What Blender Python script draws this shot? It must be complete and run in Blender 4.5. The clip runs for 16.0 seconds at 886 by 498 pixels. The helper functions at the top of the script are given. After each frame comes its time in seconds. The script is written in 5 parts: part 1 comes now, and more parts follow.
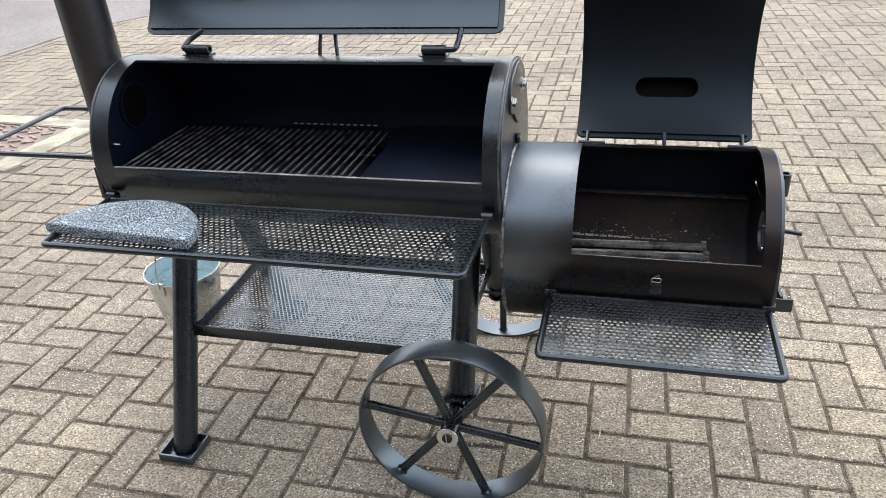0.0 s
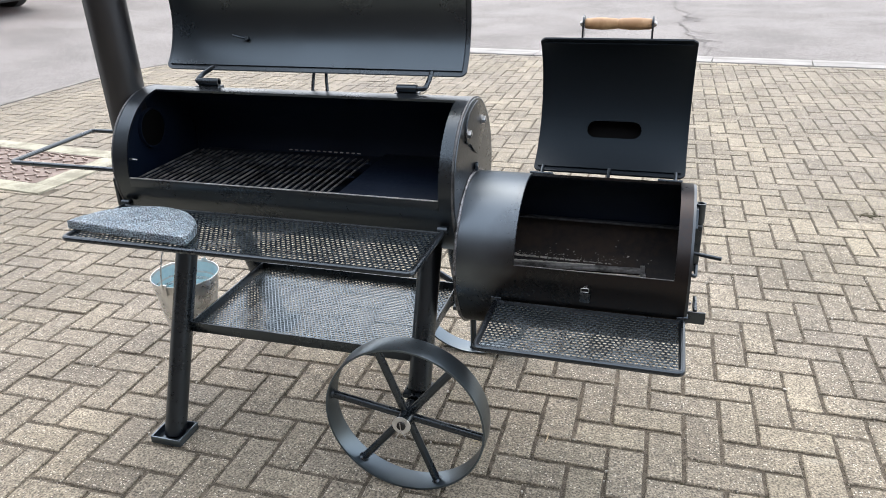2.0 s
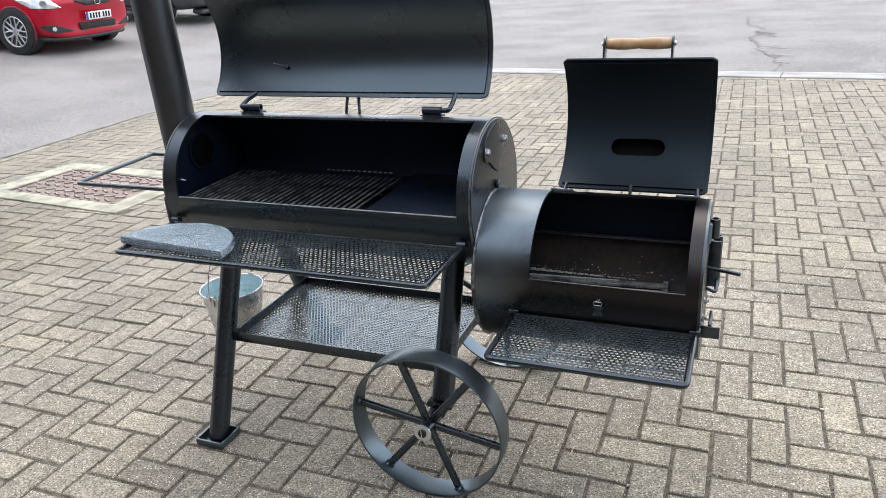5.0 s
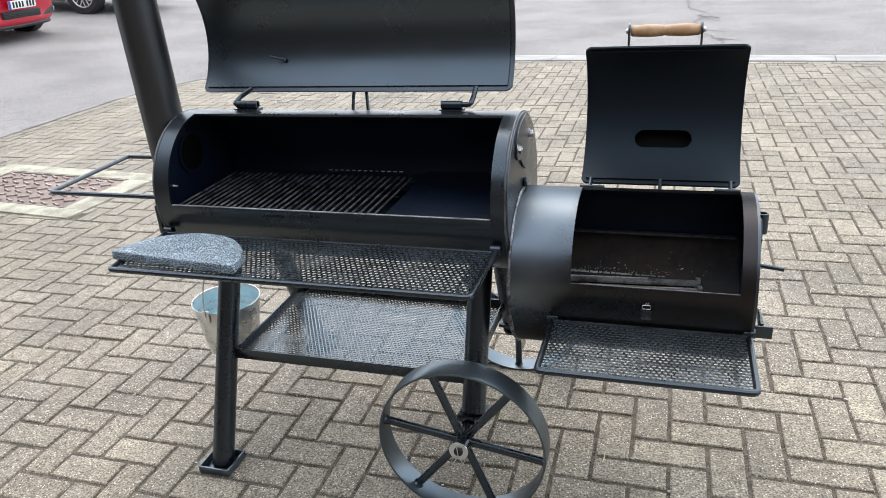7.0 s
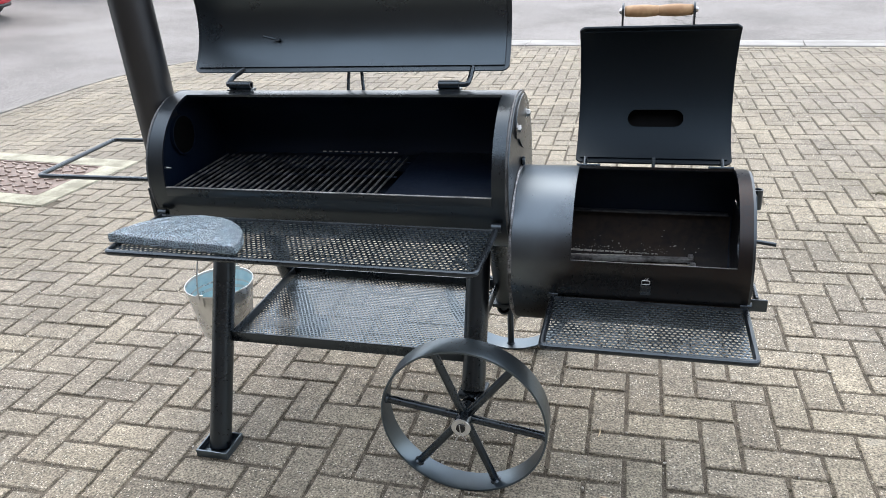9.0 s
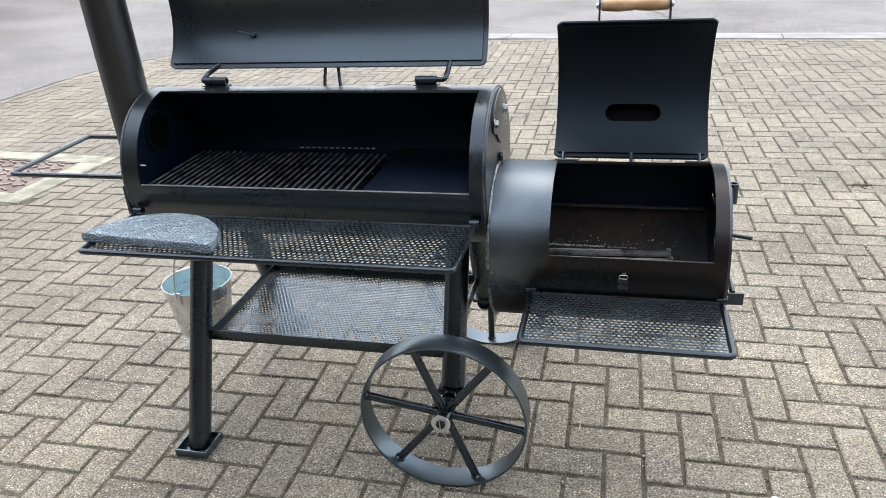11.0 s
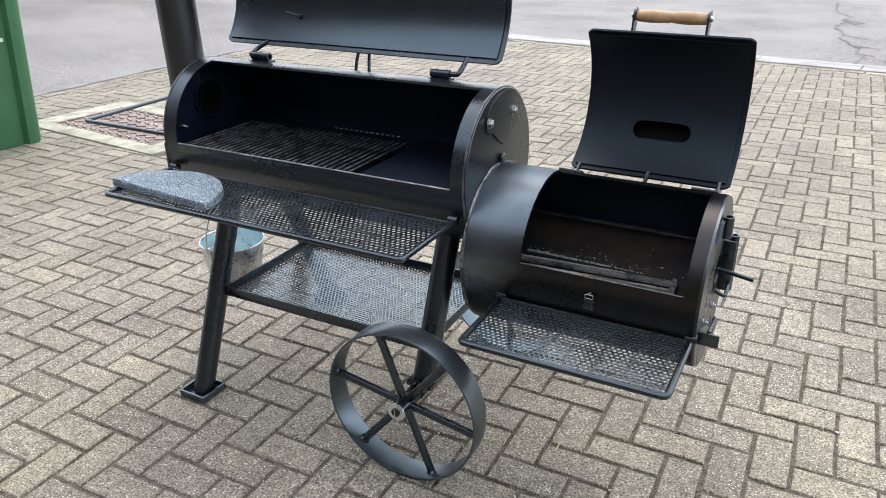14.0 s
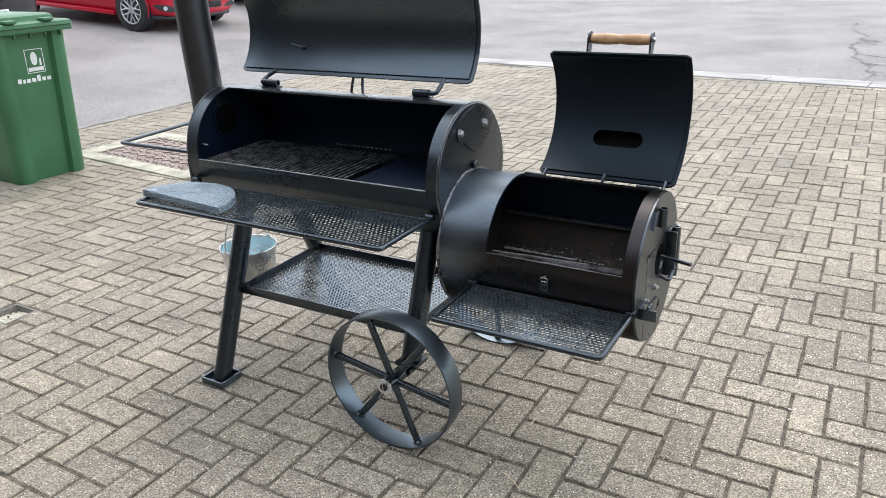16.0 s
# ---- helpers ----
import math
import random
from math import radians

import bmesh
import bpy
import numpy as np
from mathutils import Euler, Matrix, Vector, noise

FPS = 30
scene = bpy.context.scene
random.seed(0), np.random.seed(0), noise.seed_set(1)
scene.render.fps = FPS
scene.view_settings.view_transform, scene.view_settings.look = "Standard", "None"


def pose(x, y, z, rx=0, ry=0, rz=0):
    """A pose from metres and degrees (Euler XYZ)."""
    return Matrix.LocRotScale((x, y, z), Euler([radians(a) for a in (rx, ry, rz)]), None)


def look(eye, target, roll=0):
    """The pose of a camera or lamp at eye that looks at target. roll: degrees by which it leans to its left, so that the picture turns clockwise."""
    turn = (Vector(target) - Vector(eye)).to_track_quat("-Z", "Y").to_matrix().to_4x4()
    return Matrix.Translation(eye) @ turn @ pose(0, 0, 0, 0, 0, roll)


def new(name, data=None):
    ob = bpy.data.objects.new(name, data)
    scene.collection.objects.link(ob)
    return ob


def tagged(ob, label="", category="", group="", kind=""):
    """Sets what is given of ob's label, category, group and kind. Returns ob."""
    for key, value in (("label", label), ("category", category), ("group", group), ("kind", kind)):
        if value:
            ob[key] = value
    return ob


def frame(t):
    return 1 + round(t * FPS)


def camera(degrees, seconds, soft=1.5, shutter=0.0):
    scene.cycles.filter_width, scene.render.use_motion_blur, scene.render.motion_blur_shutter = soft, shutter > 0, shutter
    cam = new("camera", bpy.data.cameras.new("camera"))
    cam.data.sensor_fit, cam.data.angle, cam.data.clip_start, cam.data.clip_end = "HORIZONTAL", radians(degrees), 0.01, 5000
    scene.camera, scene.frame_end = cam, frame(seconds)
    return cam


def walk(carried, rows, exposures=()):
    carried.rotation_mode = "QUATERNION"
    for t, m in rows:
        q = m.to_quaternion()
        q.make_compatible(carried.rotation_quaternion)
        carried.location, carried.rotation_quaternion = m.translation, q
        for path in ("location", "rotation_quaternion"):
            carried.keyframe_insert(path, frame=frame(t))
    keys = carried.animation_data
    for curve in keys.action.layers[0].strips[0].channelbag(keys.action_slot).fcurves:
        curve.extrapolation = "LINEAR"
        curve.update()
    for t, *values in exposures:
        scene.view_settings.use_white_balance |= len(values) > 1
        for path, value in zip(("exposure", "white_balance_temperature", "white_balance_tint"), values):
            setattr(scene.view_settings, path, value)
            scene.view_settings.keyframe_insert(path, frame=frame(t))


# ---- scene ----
cam = camera(62.0, 16.0, soft=0.6)
PATH = [
    (0, (0.341, -1.182, 1.342), (-0.125, 0.517, 0.396), -3.5),
    (0.5, (0.293, -1.312, 1.349), (-0.137, 0.412, 0.431), -3.1),
    (1, (0.289, -1.384, 1.361), (-0.116, 0.359, 0.469), -2.6),
    (1.5, (0.356, -1.39, 1.371), (-0.071, 0.369, 0.52), -1.9),
    (2, (0.55, -1.395, 1.351), (0.014, 0.352, 0.539), -1.7),
    (2.5, (0.662, -1.419, 1.367), (0.025, 0.307, 0.583), -2.3),
    (3, (0.692, -1.425, 1.365), (-0.008, 0.289, 0.606), -3.0),
    (3.5, (0.701, -1.427, 1.365), (-0.028, 0.279, 0.617), -3.5),
    (4, (0.706, -1.427, 1.365), (-0.036, 0.275, 0.621), -3.8),
    (4.5, (0.712, -1.429, 1.36), (-0.032, 0.271, 0.614), -3.9),
    (6.8, (0.49, -1.364, 1.369), (-0.1, 0.376, 0.579), -4.0),
    (7, (0.447, -1.367, 1.366), (-0.127, 0.376, 0.572), -4.0),
    (7.5, (0.406, -1.391, 1.362), (-0.131, 0.359, 0.555), -4.0),
    (8, (0.391, -1.401, 1.357), (-0.124, 0.351, 0.541), -3.8),
    (8.5, (0.381, -1.399, 1.359), (-0.125, 0.35, 0.533), -3.7),
    (9, (0.379, -1.405, 1.356), (-0.114, 0.347, 0.526), -3.6),
    (9.5, (0.38, -1.404, 1.357), (-0.096, 0.349, 0.521), -3.7),
    (10, (0.387, -1.399, 1.359), (-0.071, 0.357, 0.518), -3.8),
    (12.5, (0.396, -1.389, 1.359), (-0.065, 0.357, 0.5), -3.1),
    (13, (0.446, -1.346, 1.354), (-0.049, 0.389, 0.491), -2.1),
    (13.5, (0.648, -1.281, 1.34), (-0.039, 0.398, 0.499), -0.9),
    (14, (0.807, -1.256, 1.328), (-0.051, 0.349, 0.5), -0.5),
    (14.5, (0.835, -1.323, 1.335), (-0.151, 0.226, 0.541), -0.9),
    (15, (0.908, -1.447, 1.341), (-0.116, 0.086, 0.566), -1.4),
    (15.5, (1.002, -1.468, 1.348), (0.024, 0.098, 0.579), -1.9),
    (16, (1.073, -1.431, 1.349), (0.119, 0.156, 0.593), -2.4),
]
walk(cam, [(t, look(eye, target, roll)) for t, eye, target, roll in PATH], [(0, 1.38, 6700, 12), (1, 1.37, 6700, 12), (2.5, 1.32, 6550, 11), (7, 1.32, 6400, 10), (16, 1.32, 6400, 10)])

# ---- world, sun and exposure ----
world = bpy.data.worlds.new("overcast_sky")
scene.world = world
world.use_nodes = True
wn, wl = world.node_tree.nodes, world.node_tree.links
sky = wn.new("ShaderNodeTexSky")
sky.sky_type = "NISHITA"
sky.sun_disc = False
sky.sun_elevation = radians(62)
sky.sun_rotation = radians(-20)
sky.air_density, sky.dust_density, sky.ozone_density = 1.0, 4.0, 1.0
pale = wn.new("ShaderNodeHueSaturation")
pale.inputs["Saturation"].default_value = 0.8
wl.new(sky.outputs["Color"], pale.inputs["Color"])
wl.new(pale.outputs["Color"], wn["Background"].inputs["Color"])
wn["Background"].inputs["Strength"].default_value = 0.078
sun = new("sun", bpy.data.lights.new("sun", "SUN"))
sun.data.energy, sun.data.angle, sun.data.color = 1.88, radians(165), (0.925, 0.965, 1.0)
sun.matrix_world = look((0.4, 1.3, 8.0), (0, 0, 0))

# ---- materials ----


def surface(name, one, two, rough=0.5, metal=0.0, big=3.0, small=90.0, bump=0.0, rough_two=None, grain=0.25, coat=0.0, ior=1.5, tint=None):
    """Two colours mixed by large stains and fine grain, with a fine relief, in world metres."""
    m = bpy.data.materials.new(name)
    m.use_nodes = True
    n, l = m.node_tree.nodes, m.node_tree.links
    b = n["Principled BSDF"]
    geo = n.new("ShaderNodeNewGeometry")
    a = n.new("ShaderNodeTexNoise")
    a.inputs["Scale"].default_value, a.inputs["Detail"].default_value = big, 5
    c = n.new("ShaderNodeTexNoise")
    c.inputs["Scale"].default_value, c.inputs["Detail"].default_value = small, 4
    for t in (a, c):
        l.new(geo.outputs["Position"], t.inputs["Vector"])
    add = n.new("ShaderNodeMath")
    add.operation = "MULTIPLY_ADD"
    l.new(c.outputs["Fac"], add.inputs[0])
    add.inputs[1].default_value = grain * 2
    l.new(a.outputs["Fac"], add.inputs[2])
    ramp = n.new("ShaderNodeMapRange")
    ramp.inputs[1].default_value, ramp.inputs[2].default_value = 0.36 + grain, 0.64 + grain
    l.new(add.outputs[0], ramp.inputs[0])
    mix = n.new("ShaderNodeMix")
    mix.data_type = "RGBA"
    mix.inputs[6].default_value, mix.inputs[7].default_value = (*one, 1), (*two, 1)
    l.new(ramp.outputs[0], mix.inputs[0])
    l.new(mix.outputs[2], b.inputs["Base Color"])
    b.inputs["Metallic"].default_value = metal
    r = n.new("ShaderNodeMapRange")
    r.inputs[3].default_value, r.inputs[4].default_value = rough, rough if rough_two is None else rough_two
    l.new(ramp.outputs[0], r.inputs[0])
    l.new(r.outputs[0], b.inputs["Roughness"])
    b.inputs["Coat Weight"].default_value = coat
    b.inputs["IOR"].default_value = ior
    if tint:
        b.inputs["Specular Tint"].default_value = (*tint, 1)
    if bump:
        bp = n.new("ShaderNodeBump")
        bp.inputs["Strength"].default_value, bp.inputs["Distance"].default_value = bump, 0.002
        l.new(c.outputs["Fac"], bp.inputs["Height"])
        l.new(bp.outputs["Normal"], b.inputs["Normal"])
    return m


def stone(name, source):
    """Concrete block with aggregate specks; its tone is drawn for every block."""
    m = bpy.data.materials.new(name)
    m.use_nodes = True
    n, l = m.node_tree.nodes, m.node_tree.links
    b = n["Principled BSDF"]
    geo = n.new("ShaderNodeNewGeometry")
    rnd = geo.outputs["Random Per Island"] if source == "island" else n.new("ShaderNodeObjectInfo").outputs["Random"]
    tone = n.new("ShaderNodeValToRGB")
    e = tone.color_ramp.elements
    e[0].position, e[0].color = 0.0, (0.192, 0.167, 0.125, 1)
    e[1].position, e[1].color = 1.0, (0.300, 0.262, 0.197, 1)
    for p, col in ((0.3, (0.250, 0.218, 0.162)), (0.55, (0.228, 0.200, 0.154)), (0.8, (0.262, 0.230, 0.169))):
        k = e.new(p)
        k.color = (*col, 1)
    l.new(rnd, tone.inputs[0])
    stain = n.new("ShaderNodeTexNoise")
    stain.inputs["Scale"].default_value, stain.inputs["Detail"].default_value = 2.2, 6
    fine = n.new("ShaderNodeTexNoise")
    fine.inputs["Scale"].default_value, fine.inputs["Detail"].default_value = 165, 6
    speck = n.new("ShaderNodeTexVoronoi")
    speck.inputs["Scale"].default_value = 185
    for t in (stain, fine, speck):
        l.new(geo.outputs["Position"], t.inputs["Vector"])
    blot = n.new("ShaderNodeTexNoise")
    blot.inputs["Scale"].default_value, blot.inputs["Detail"].default_value = 34, 4
    l.new(geo.outputs["Position"], blot.inputs["Vector"])
    mott = n.new("ShaderNodeMapRange")
    mott.inputs[1].default_value, mott.inputs[2].default_value, mott.inputs[3].default_value, mott.inputs[4].default_value = 0.3, 0.7, 0.74, 1.22
    l.new(blot.outputs["Fac"], mott.inputs[0])
    dirt = n.new("ShaderNodeMapRange")
    dirt.inputs[1].default_value, dirt.inputs[2].default_value, dirt.inputs[3].default_value, dirt.inputs[4].default_value = 0.3, 0.7, 0.72, 1.2
    l.new(stain.outputs["Fac"], dirt.inputs[0])
    gr = n.new("ShaderNodeMapRange")
    gr.inputs[1].default_value, gr.inputs[2].default_value, gr.inputs[3].default_value, gr.inputs[4].default_value = 0.33, 0.67, 0.34, 1.74
    l.new(fine.outputs["Fac"], gr.inputs[0])
    wear = n.new("ShaderNodeMath")
    wear.operation = "MULTIPLY"
    l.new(dirt.outputs[0], wear.inputs[0])
    l.new(mott.outputs[0], wear.inputs[1])
    mul = n.new("ShaderNodeMath")
    mul.operation = "MULTIPLY"
    l.new(wear.outputs[0], mul.inputs[0])
    l.new(gr.outputs[0], mul.inputs[1])
    col = n.new("ShaderNodeVectorMath")
    col.operation = "SCALE"
    drift = n.new("ShaderNodeTexNoise")
    drift.inputs["Scale"].default_value, drift.inputs["Detail"].default_value = 0.75, 3
    l.new(geo.outputs["Position"], drift.inputs["Vector"])
    grey = n.new("ShaderNodeMapRange")
    grey.inputs[1].default_value, grey.inputs[2].default_value, grey.inputs[4].default_value = 0.42, 0.66, 0.7
    l.new(drift.outputs["Fac"], grey.inputs[0])
    cast = n.new("ShaderNodeMix")
    cast.data_type = "RGBA"
    l.new(grey.outputs[0], cast.inputs[0])
    l.new(tone.outputs[0], cast.inputs[6])
    cast.inputs[7].default_value = (0.226, 0.199, 0.163, 1)
    l.new(cast.outputs[2], col.inputs[0])
    l.new(mul.outputs[0], col.inputs["Scale"])
    dots = n.new("ShaderNodeMath")
    dots.operation = "LESS_THAN"
    sep = n.new("ShaderNodeSeparateColor")
    l.new(speck.outputs["Color"], sep.inputs[0])
    l.new(sep.outputs[0], dots.inputs[0])
    amount = n.new("ShaderNodeMapRange")
    amount.inputs[3].default_value, amount.inputs[4].default_value = 0.15, 0.03
    l.new(rnd, amount.inputs[0])
    l.new(amount.outputs[0], dots.inputs[1])
    core = n.new("ShaderNodeMath")
    core.operation = "LESS_THAN"
    l.new(speck.outputs["Distance"], core.inputs[0])
    core.inputs[1].default_value = 0.42
    both = n.new("ShaderNodeMath")
    both.operation = "MULTIPLY"
    l.new(dots.outputs[0], both.inputs[0])
    l.new(core.outputs[0], both.inputs[1])
    lich = n.new("ShaderNodeTexNoise")
    lich.inputs["Scale"].default_value, lich.inputs["Detail"].default_value, lich.inputs["Roughness"].default_value = 8.0, 9, 0.68
    l.new(geo.outputs["Position"], lich.inputs["Vector"])
    crust = n.new("ShaderNodeMapRange")
    crust.inputs[1].default_value, crust.inputs[2].default_value, crust.inputs[4].default_value = 0.58, 0.72, 0.42
    l.new(lich.outputs["Fac"], crust.inputs[0])
    pale_mix = n.new("ShaderNodeMix")
    pale_mix.data_type = "RGBA"
    l.new(crust.outputs[0], pale_mix.inputs[0])
    l.new(col.outputs[0], pale_mix.inputs[6])
    pale_mix.inputs[7].default_value = (0.40, 0.39, 0.33, 1)
    mix = n.new("ShaderNodeMix")
    mix.data_type = "RGBA"
    l.new(both.outputs[0], mix.inputs[0])
    l.new(pale_mix.outputs[2], mix.inputs[6])
    mix.inputs[7].default_value = (0.62, 0.575, 0.49, 1)
    pit = n.new("ShaderNodeTexVoronoi")
    pit.inputs["Scale"].default_value = 150
    l.new(geo.outputs["Position"], pit.inputs["Vector"])
    split = n.new("ShaderNodeSeparateColor")
    l.new(pit.outputs["Color"], split.inputs[0])
    few = n.new("ShaderNodeMath")
    few.operation = "LESS_THAN"
    l.new(split.outputs[1], few.inputs[0])
    few.inputs[1].default_value = 0.17
    deep = n.new("ShaderNodeMath")
    deep.operation = "LESS_THAN"
    l.new(pit.outputs["Distance"], deep.inputs[0])
    deep.inputs[1].default_value = 0.34
    hole = n.new("ShaderNodeMath")
    hole.operation = "MULTIPLY"
    l.new(few.outputs[0], hole.inputs[0])
    l.new(deep.outputs[0], hole.inputs[1])
    soft = n.new("ShaderNodeMath")
    soft.operation = "MULTIPLY"
    l.new(hole.outputs[0], soft.inputs[0])
    soft.inputs[1].default_value = 0.62
    pits = n.new("ShaderNodeMix")
    pits.data_type = "RGBA"
    l.new(soft.outputs[0], pits.inputs[0])
    l.new(mix.outputs[2], pits.inputs[6])
    pits.inputs[7].default_value = (0.06, 0.05, 0.04, 1)
    l.new(pits.outputs[2], b.inputs["Base Color"])
    b.inputs["Roughness"].default_value = 0.72
    bp = n.new("ShaderNodeBump")
    bp.inputs["Strength"].default_value, bp.inputs["Distance"].default_value = 0.75, 0.004
    l.new(fine.outputs["Fac"], bp.inputs["Height"])
    l.new(bp.outputs["Normal"], b.inputs["Normal"])
    return m


def open_foam(name):
    """Reticulated foam: pale strands round dark pores."""
    m = surface(name, (0.44, 0.60, 0.72), (0.70, 0.85, 0.95), 0.55, 0.0, 40, 300, 0.3)
    n, l = m.node_tree.nodes, m.node_tree.links
    b = n["Principled BSDF"]
    geo = n.new("ShaderNodeNewGeometry")
    cell = n.new("ShaderNodeTexVoronoi")
    cell.feature = "DISTANCE_TO_EDGE"
    cell.inputs["Scale"].default_value = 172
    l.new(geo.outputs["Position"], cell.inputs["Vector"])
    pore = n.new("ShaderNodeMapRange")
    pore.inputs[1].default_value, pore.inputs[2].default_value = 0.055, 0.12
    l.new(cell.outputs["Distance"], pore.inputs[0])
    old = b.inputs["Base Color"].links[0].from_socket
    mix = n.new("ShaderNodeMix")
    mix.data_type = "RGBA"
    l.new(pore.outputs[0], mix.inputs[0])
    l.new(old, mix.inputs[6])
    mix.inputs[7].default_value = (0.016, 0.024, 0.034, 1)
    l.new(mix.outputs[2], b.inputs["Base Color"])
    bp = n.new("ShaderNodeBump")
    bp.invert = True
    bp.inputs["Strength"].default_value, bp.inputs["Distance"].default_value = 1.0, 0.003
    l.new(pore.outputs[0], bp.inputs["Height"])
    l.new(bp.outputs["Normal"], b.inputs["Normal"])
    return m


BLACK = surface("black_satin_steel", (0.0014, 0.0018, 0.0028), (0.0028, 0.0032, 0.0044), 0.25, 0.0, 7, 130, 0.006, 0.37, ior=1.85, tint=(0.72, 0.87, 1.0))
BROWNED = surface("heat_browned_black_steel", (0.0012, 0.0012, 0.0016), (0.0050, 0.0028, 0.0022), 0.25, 0.0, 5, 130, 0.006, 0.36, ior=2.0, tint=(0.75, 0.88, 1.0))
FIRED = surface("burnt_paint_with_sheen", (0.036, 0.039, 0.043), (0.046, 0.041, 0.041), 0.25, 1.0, 5, 130, 0.006, 0.37, tint=(0.5, 0.5, 0.5))


def burnt_sheen(m):
    """Burnt grey paint beside the chamber, with sheen painted in high up: its base colour is raised there, with an
    uneven border.
    """
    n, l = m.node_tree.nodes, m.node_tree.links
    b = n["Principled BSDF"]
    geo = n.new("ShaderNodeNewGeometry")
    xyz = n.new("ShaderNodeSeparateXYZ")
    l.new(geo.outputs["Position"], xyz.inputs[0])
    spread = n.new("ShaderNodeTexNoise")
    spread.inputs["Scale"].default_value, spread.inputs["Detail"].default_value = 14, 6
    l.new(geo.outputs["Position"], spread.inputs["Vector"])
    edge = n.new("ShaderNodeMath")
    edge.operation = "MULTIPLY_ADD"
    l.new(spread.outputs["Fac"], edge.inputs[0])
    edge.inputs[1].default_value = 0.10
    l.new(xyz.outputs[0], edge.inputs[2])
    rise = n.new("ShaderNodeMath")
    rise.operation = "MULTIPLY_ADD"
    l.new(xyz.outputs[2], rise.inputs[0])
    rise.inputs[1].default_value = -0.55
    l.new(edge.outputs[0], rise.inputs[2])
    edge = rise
    sheen_fac = n.new("ShaderNodeMapRange")
    sheen_fac.inputs[1].default_value, sheen_fac.inputs[2].default_value = -0.135, -0.020
    sheen_fac.inputs[3].default_value, sheen_fac.inputs[4].default_value = 1.0, 0.0
    l.new(edge.outputs[0], sheen_fac.inputs[0])
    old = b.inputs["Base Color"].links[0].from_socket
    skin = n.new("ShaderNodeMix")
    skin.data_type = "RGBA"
    l.new(sheen_fac.outputs[0], skin.inputs[0])
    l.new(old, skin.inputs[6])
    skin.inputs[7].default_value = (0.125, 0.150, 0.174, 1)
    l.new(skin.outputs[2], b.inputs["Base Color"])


burnt_sheen(FIRED)
FLUE = surface("browned_flue_paint", (0.0024, 0.0023, 0.0028), (0.0062, 0.0042, 0.0038), 0.34, 0.0, 5, 130, 0.006, 0.48, ior=1.8, tint=(0.86, 0.92, 1.0))
SOOT = surface("sooty_inside_steel", (0.0026, 0.0060, 0.0165), (0.0046, 0.0096, 0.0230), 0.36, 0.0, 6, 70, 0.10, 0.5, ior=1.5, tint=(0.7, 0.85, 1.0))
BURNT = surface("burnt_dark_steel", (0.010, 0.0095, 0.011), (0.050, 0.036, 0.029), 0.6, 0.0, 9, 60, 0.3, 0.8)
ASH = surface("pale_ash", (0.30, 0.29, 0.27), (0.72, 0.69, 0.64), 0.9, 0.0, 20, 120, 0.4)
PLATE = surface("oily_black_plate", (0.0018, 0.0038, 0.0100), (0.0032, 0.0062, 0.0150), 0.42, 0.0, 6, 70, 0.10, 0.55, ior=1.4, tint=(0.7, 0.85, 1.0))
RAIL = surface("burnt_grey_bar_steel", (0.07, 0.069, 0.068), (0.36, 0.355, 0.35), 0.45, 0.3, 20, 110, 0.2, 0.7)
ASHEN = surface("brownish_ash", (0.20, 0.18, 0.15), (0.58, 0.53, 0.45), 0.9, 0.0, 14, 120, 0.4)
GRATE = surface("worn_grate_steel", (0.06, 0.06, 0.062), (0.33, 0.328, 0.33), 0.28, 0.75, 26, 120, 0.05, 0.4)
LID = surface("greyed_black_lid_steel", (0.0014, 0.0017, 0.0024), (0.0034, 0.0032, 0.0036), 0.25, 0.0, 4, 150, 0.0, 0.32, grain=0.06, ior=2.0, tint=(0.68, 0.85, 1.0))
DULL = surface("dull_black_lid_steel", (0.0022, 0.0032, 0.0048), (0.0036, 0.0046, 0.0066), 0.55, 0.0, 3, 150, 0.02, 0.65, ior=1.42, tint=(0.62, 0.82, 1.0))
ROLLED = surface("satin_blue_black_steel", (0.0034, 0.0048, 0.0064), (0.0066, 0.0084, 0.0105), 0.28, 0.0, 7, 150, 0.04, 0.42, ior=2.45, tint=(0.68, 0.86, 1.0))
SHEET = surface("blue_black_perforated_sheet", (0.006, 0.009, 0.013), (0.013, 0.017, 0.024), 0.22, 0.0, 8, 120, 0.05, 0.33, ior=2.5, tint=(0.66, 0.85, 1.0))
WELD = surface("rough_weld_bead", (0.018, 0.021, 0.026), (0.085, 0.092, 0.10), 0.32, 0.2, 60, 300, 0.3, 0.5, ior=1.9)
BEAD = surface("bare_silvery_weld_bead", (0.05, 0.052, 0.055), (0.30, 0.31, 0.33), 0.30, 0.7, 60, 300, 0.4, 0.45)
# near black that paints in the darkness of holes and recesses
HOLE_BLACK = surface("hole_black", (0.0008, 0.001, 0.0013), (0.0014, 0.0016, 0.002), 0.7, 0.0, 8, 90, 0.1, ior=1.2)
STEEL = surface("bright_bare_steel", (0.45, 0.45, 0.45), (0.62, 0.62, 0.62), 0.28, 1.0, 20, 120, 0.05, 0.4)
ZINC = surface("galvanised_steel", (0.60, 0.605, 0.60), (0.76, 0.765, 0.755), 0.26, 0.75, 18, 60, 0.05, 0.36)
# zinc with the blue of the reflected sky put into its colour
ZINC_SKY = surface("galvanised_painted_sky_blue", (0.55, 0.74, 0.80), (0.68, 0.84, 0.88), 0.32, 0.35, 18, 60, 0.05, 0.42)
WOOD = surface("turned_pale_wood", (0.40, 0.235, 0.12), (0.55, 0.36, 0.20), 0.45, 0.0, 12, 60, 0.08)
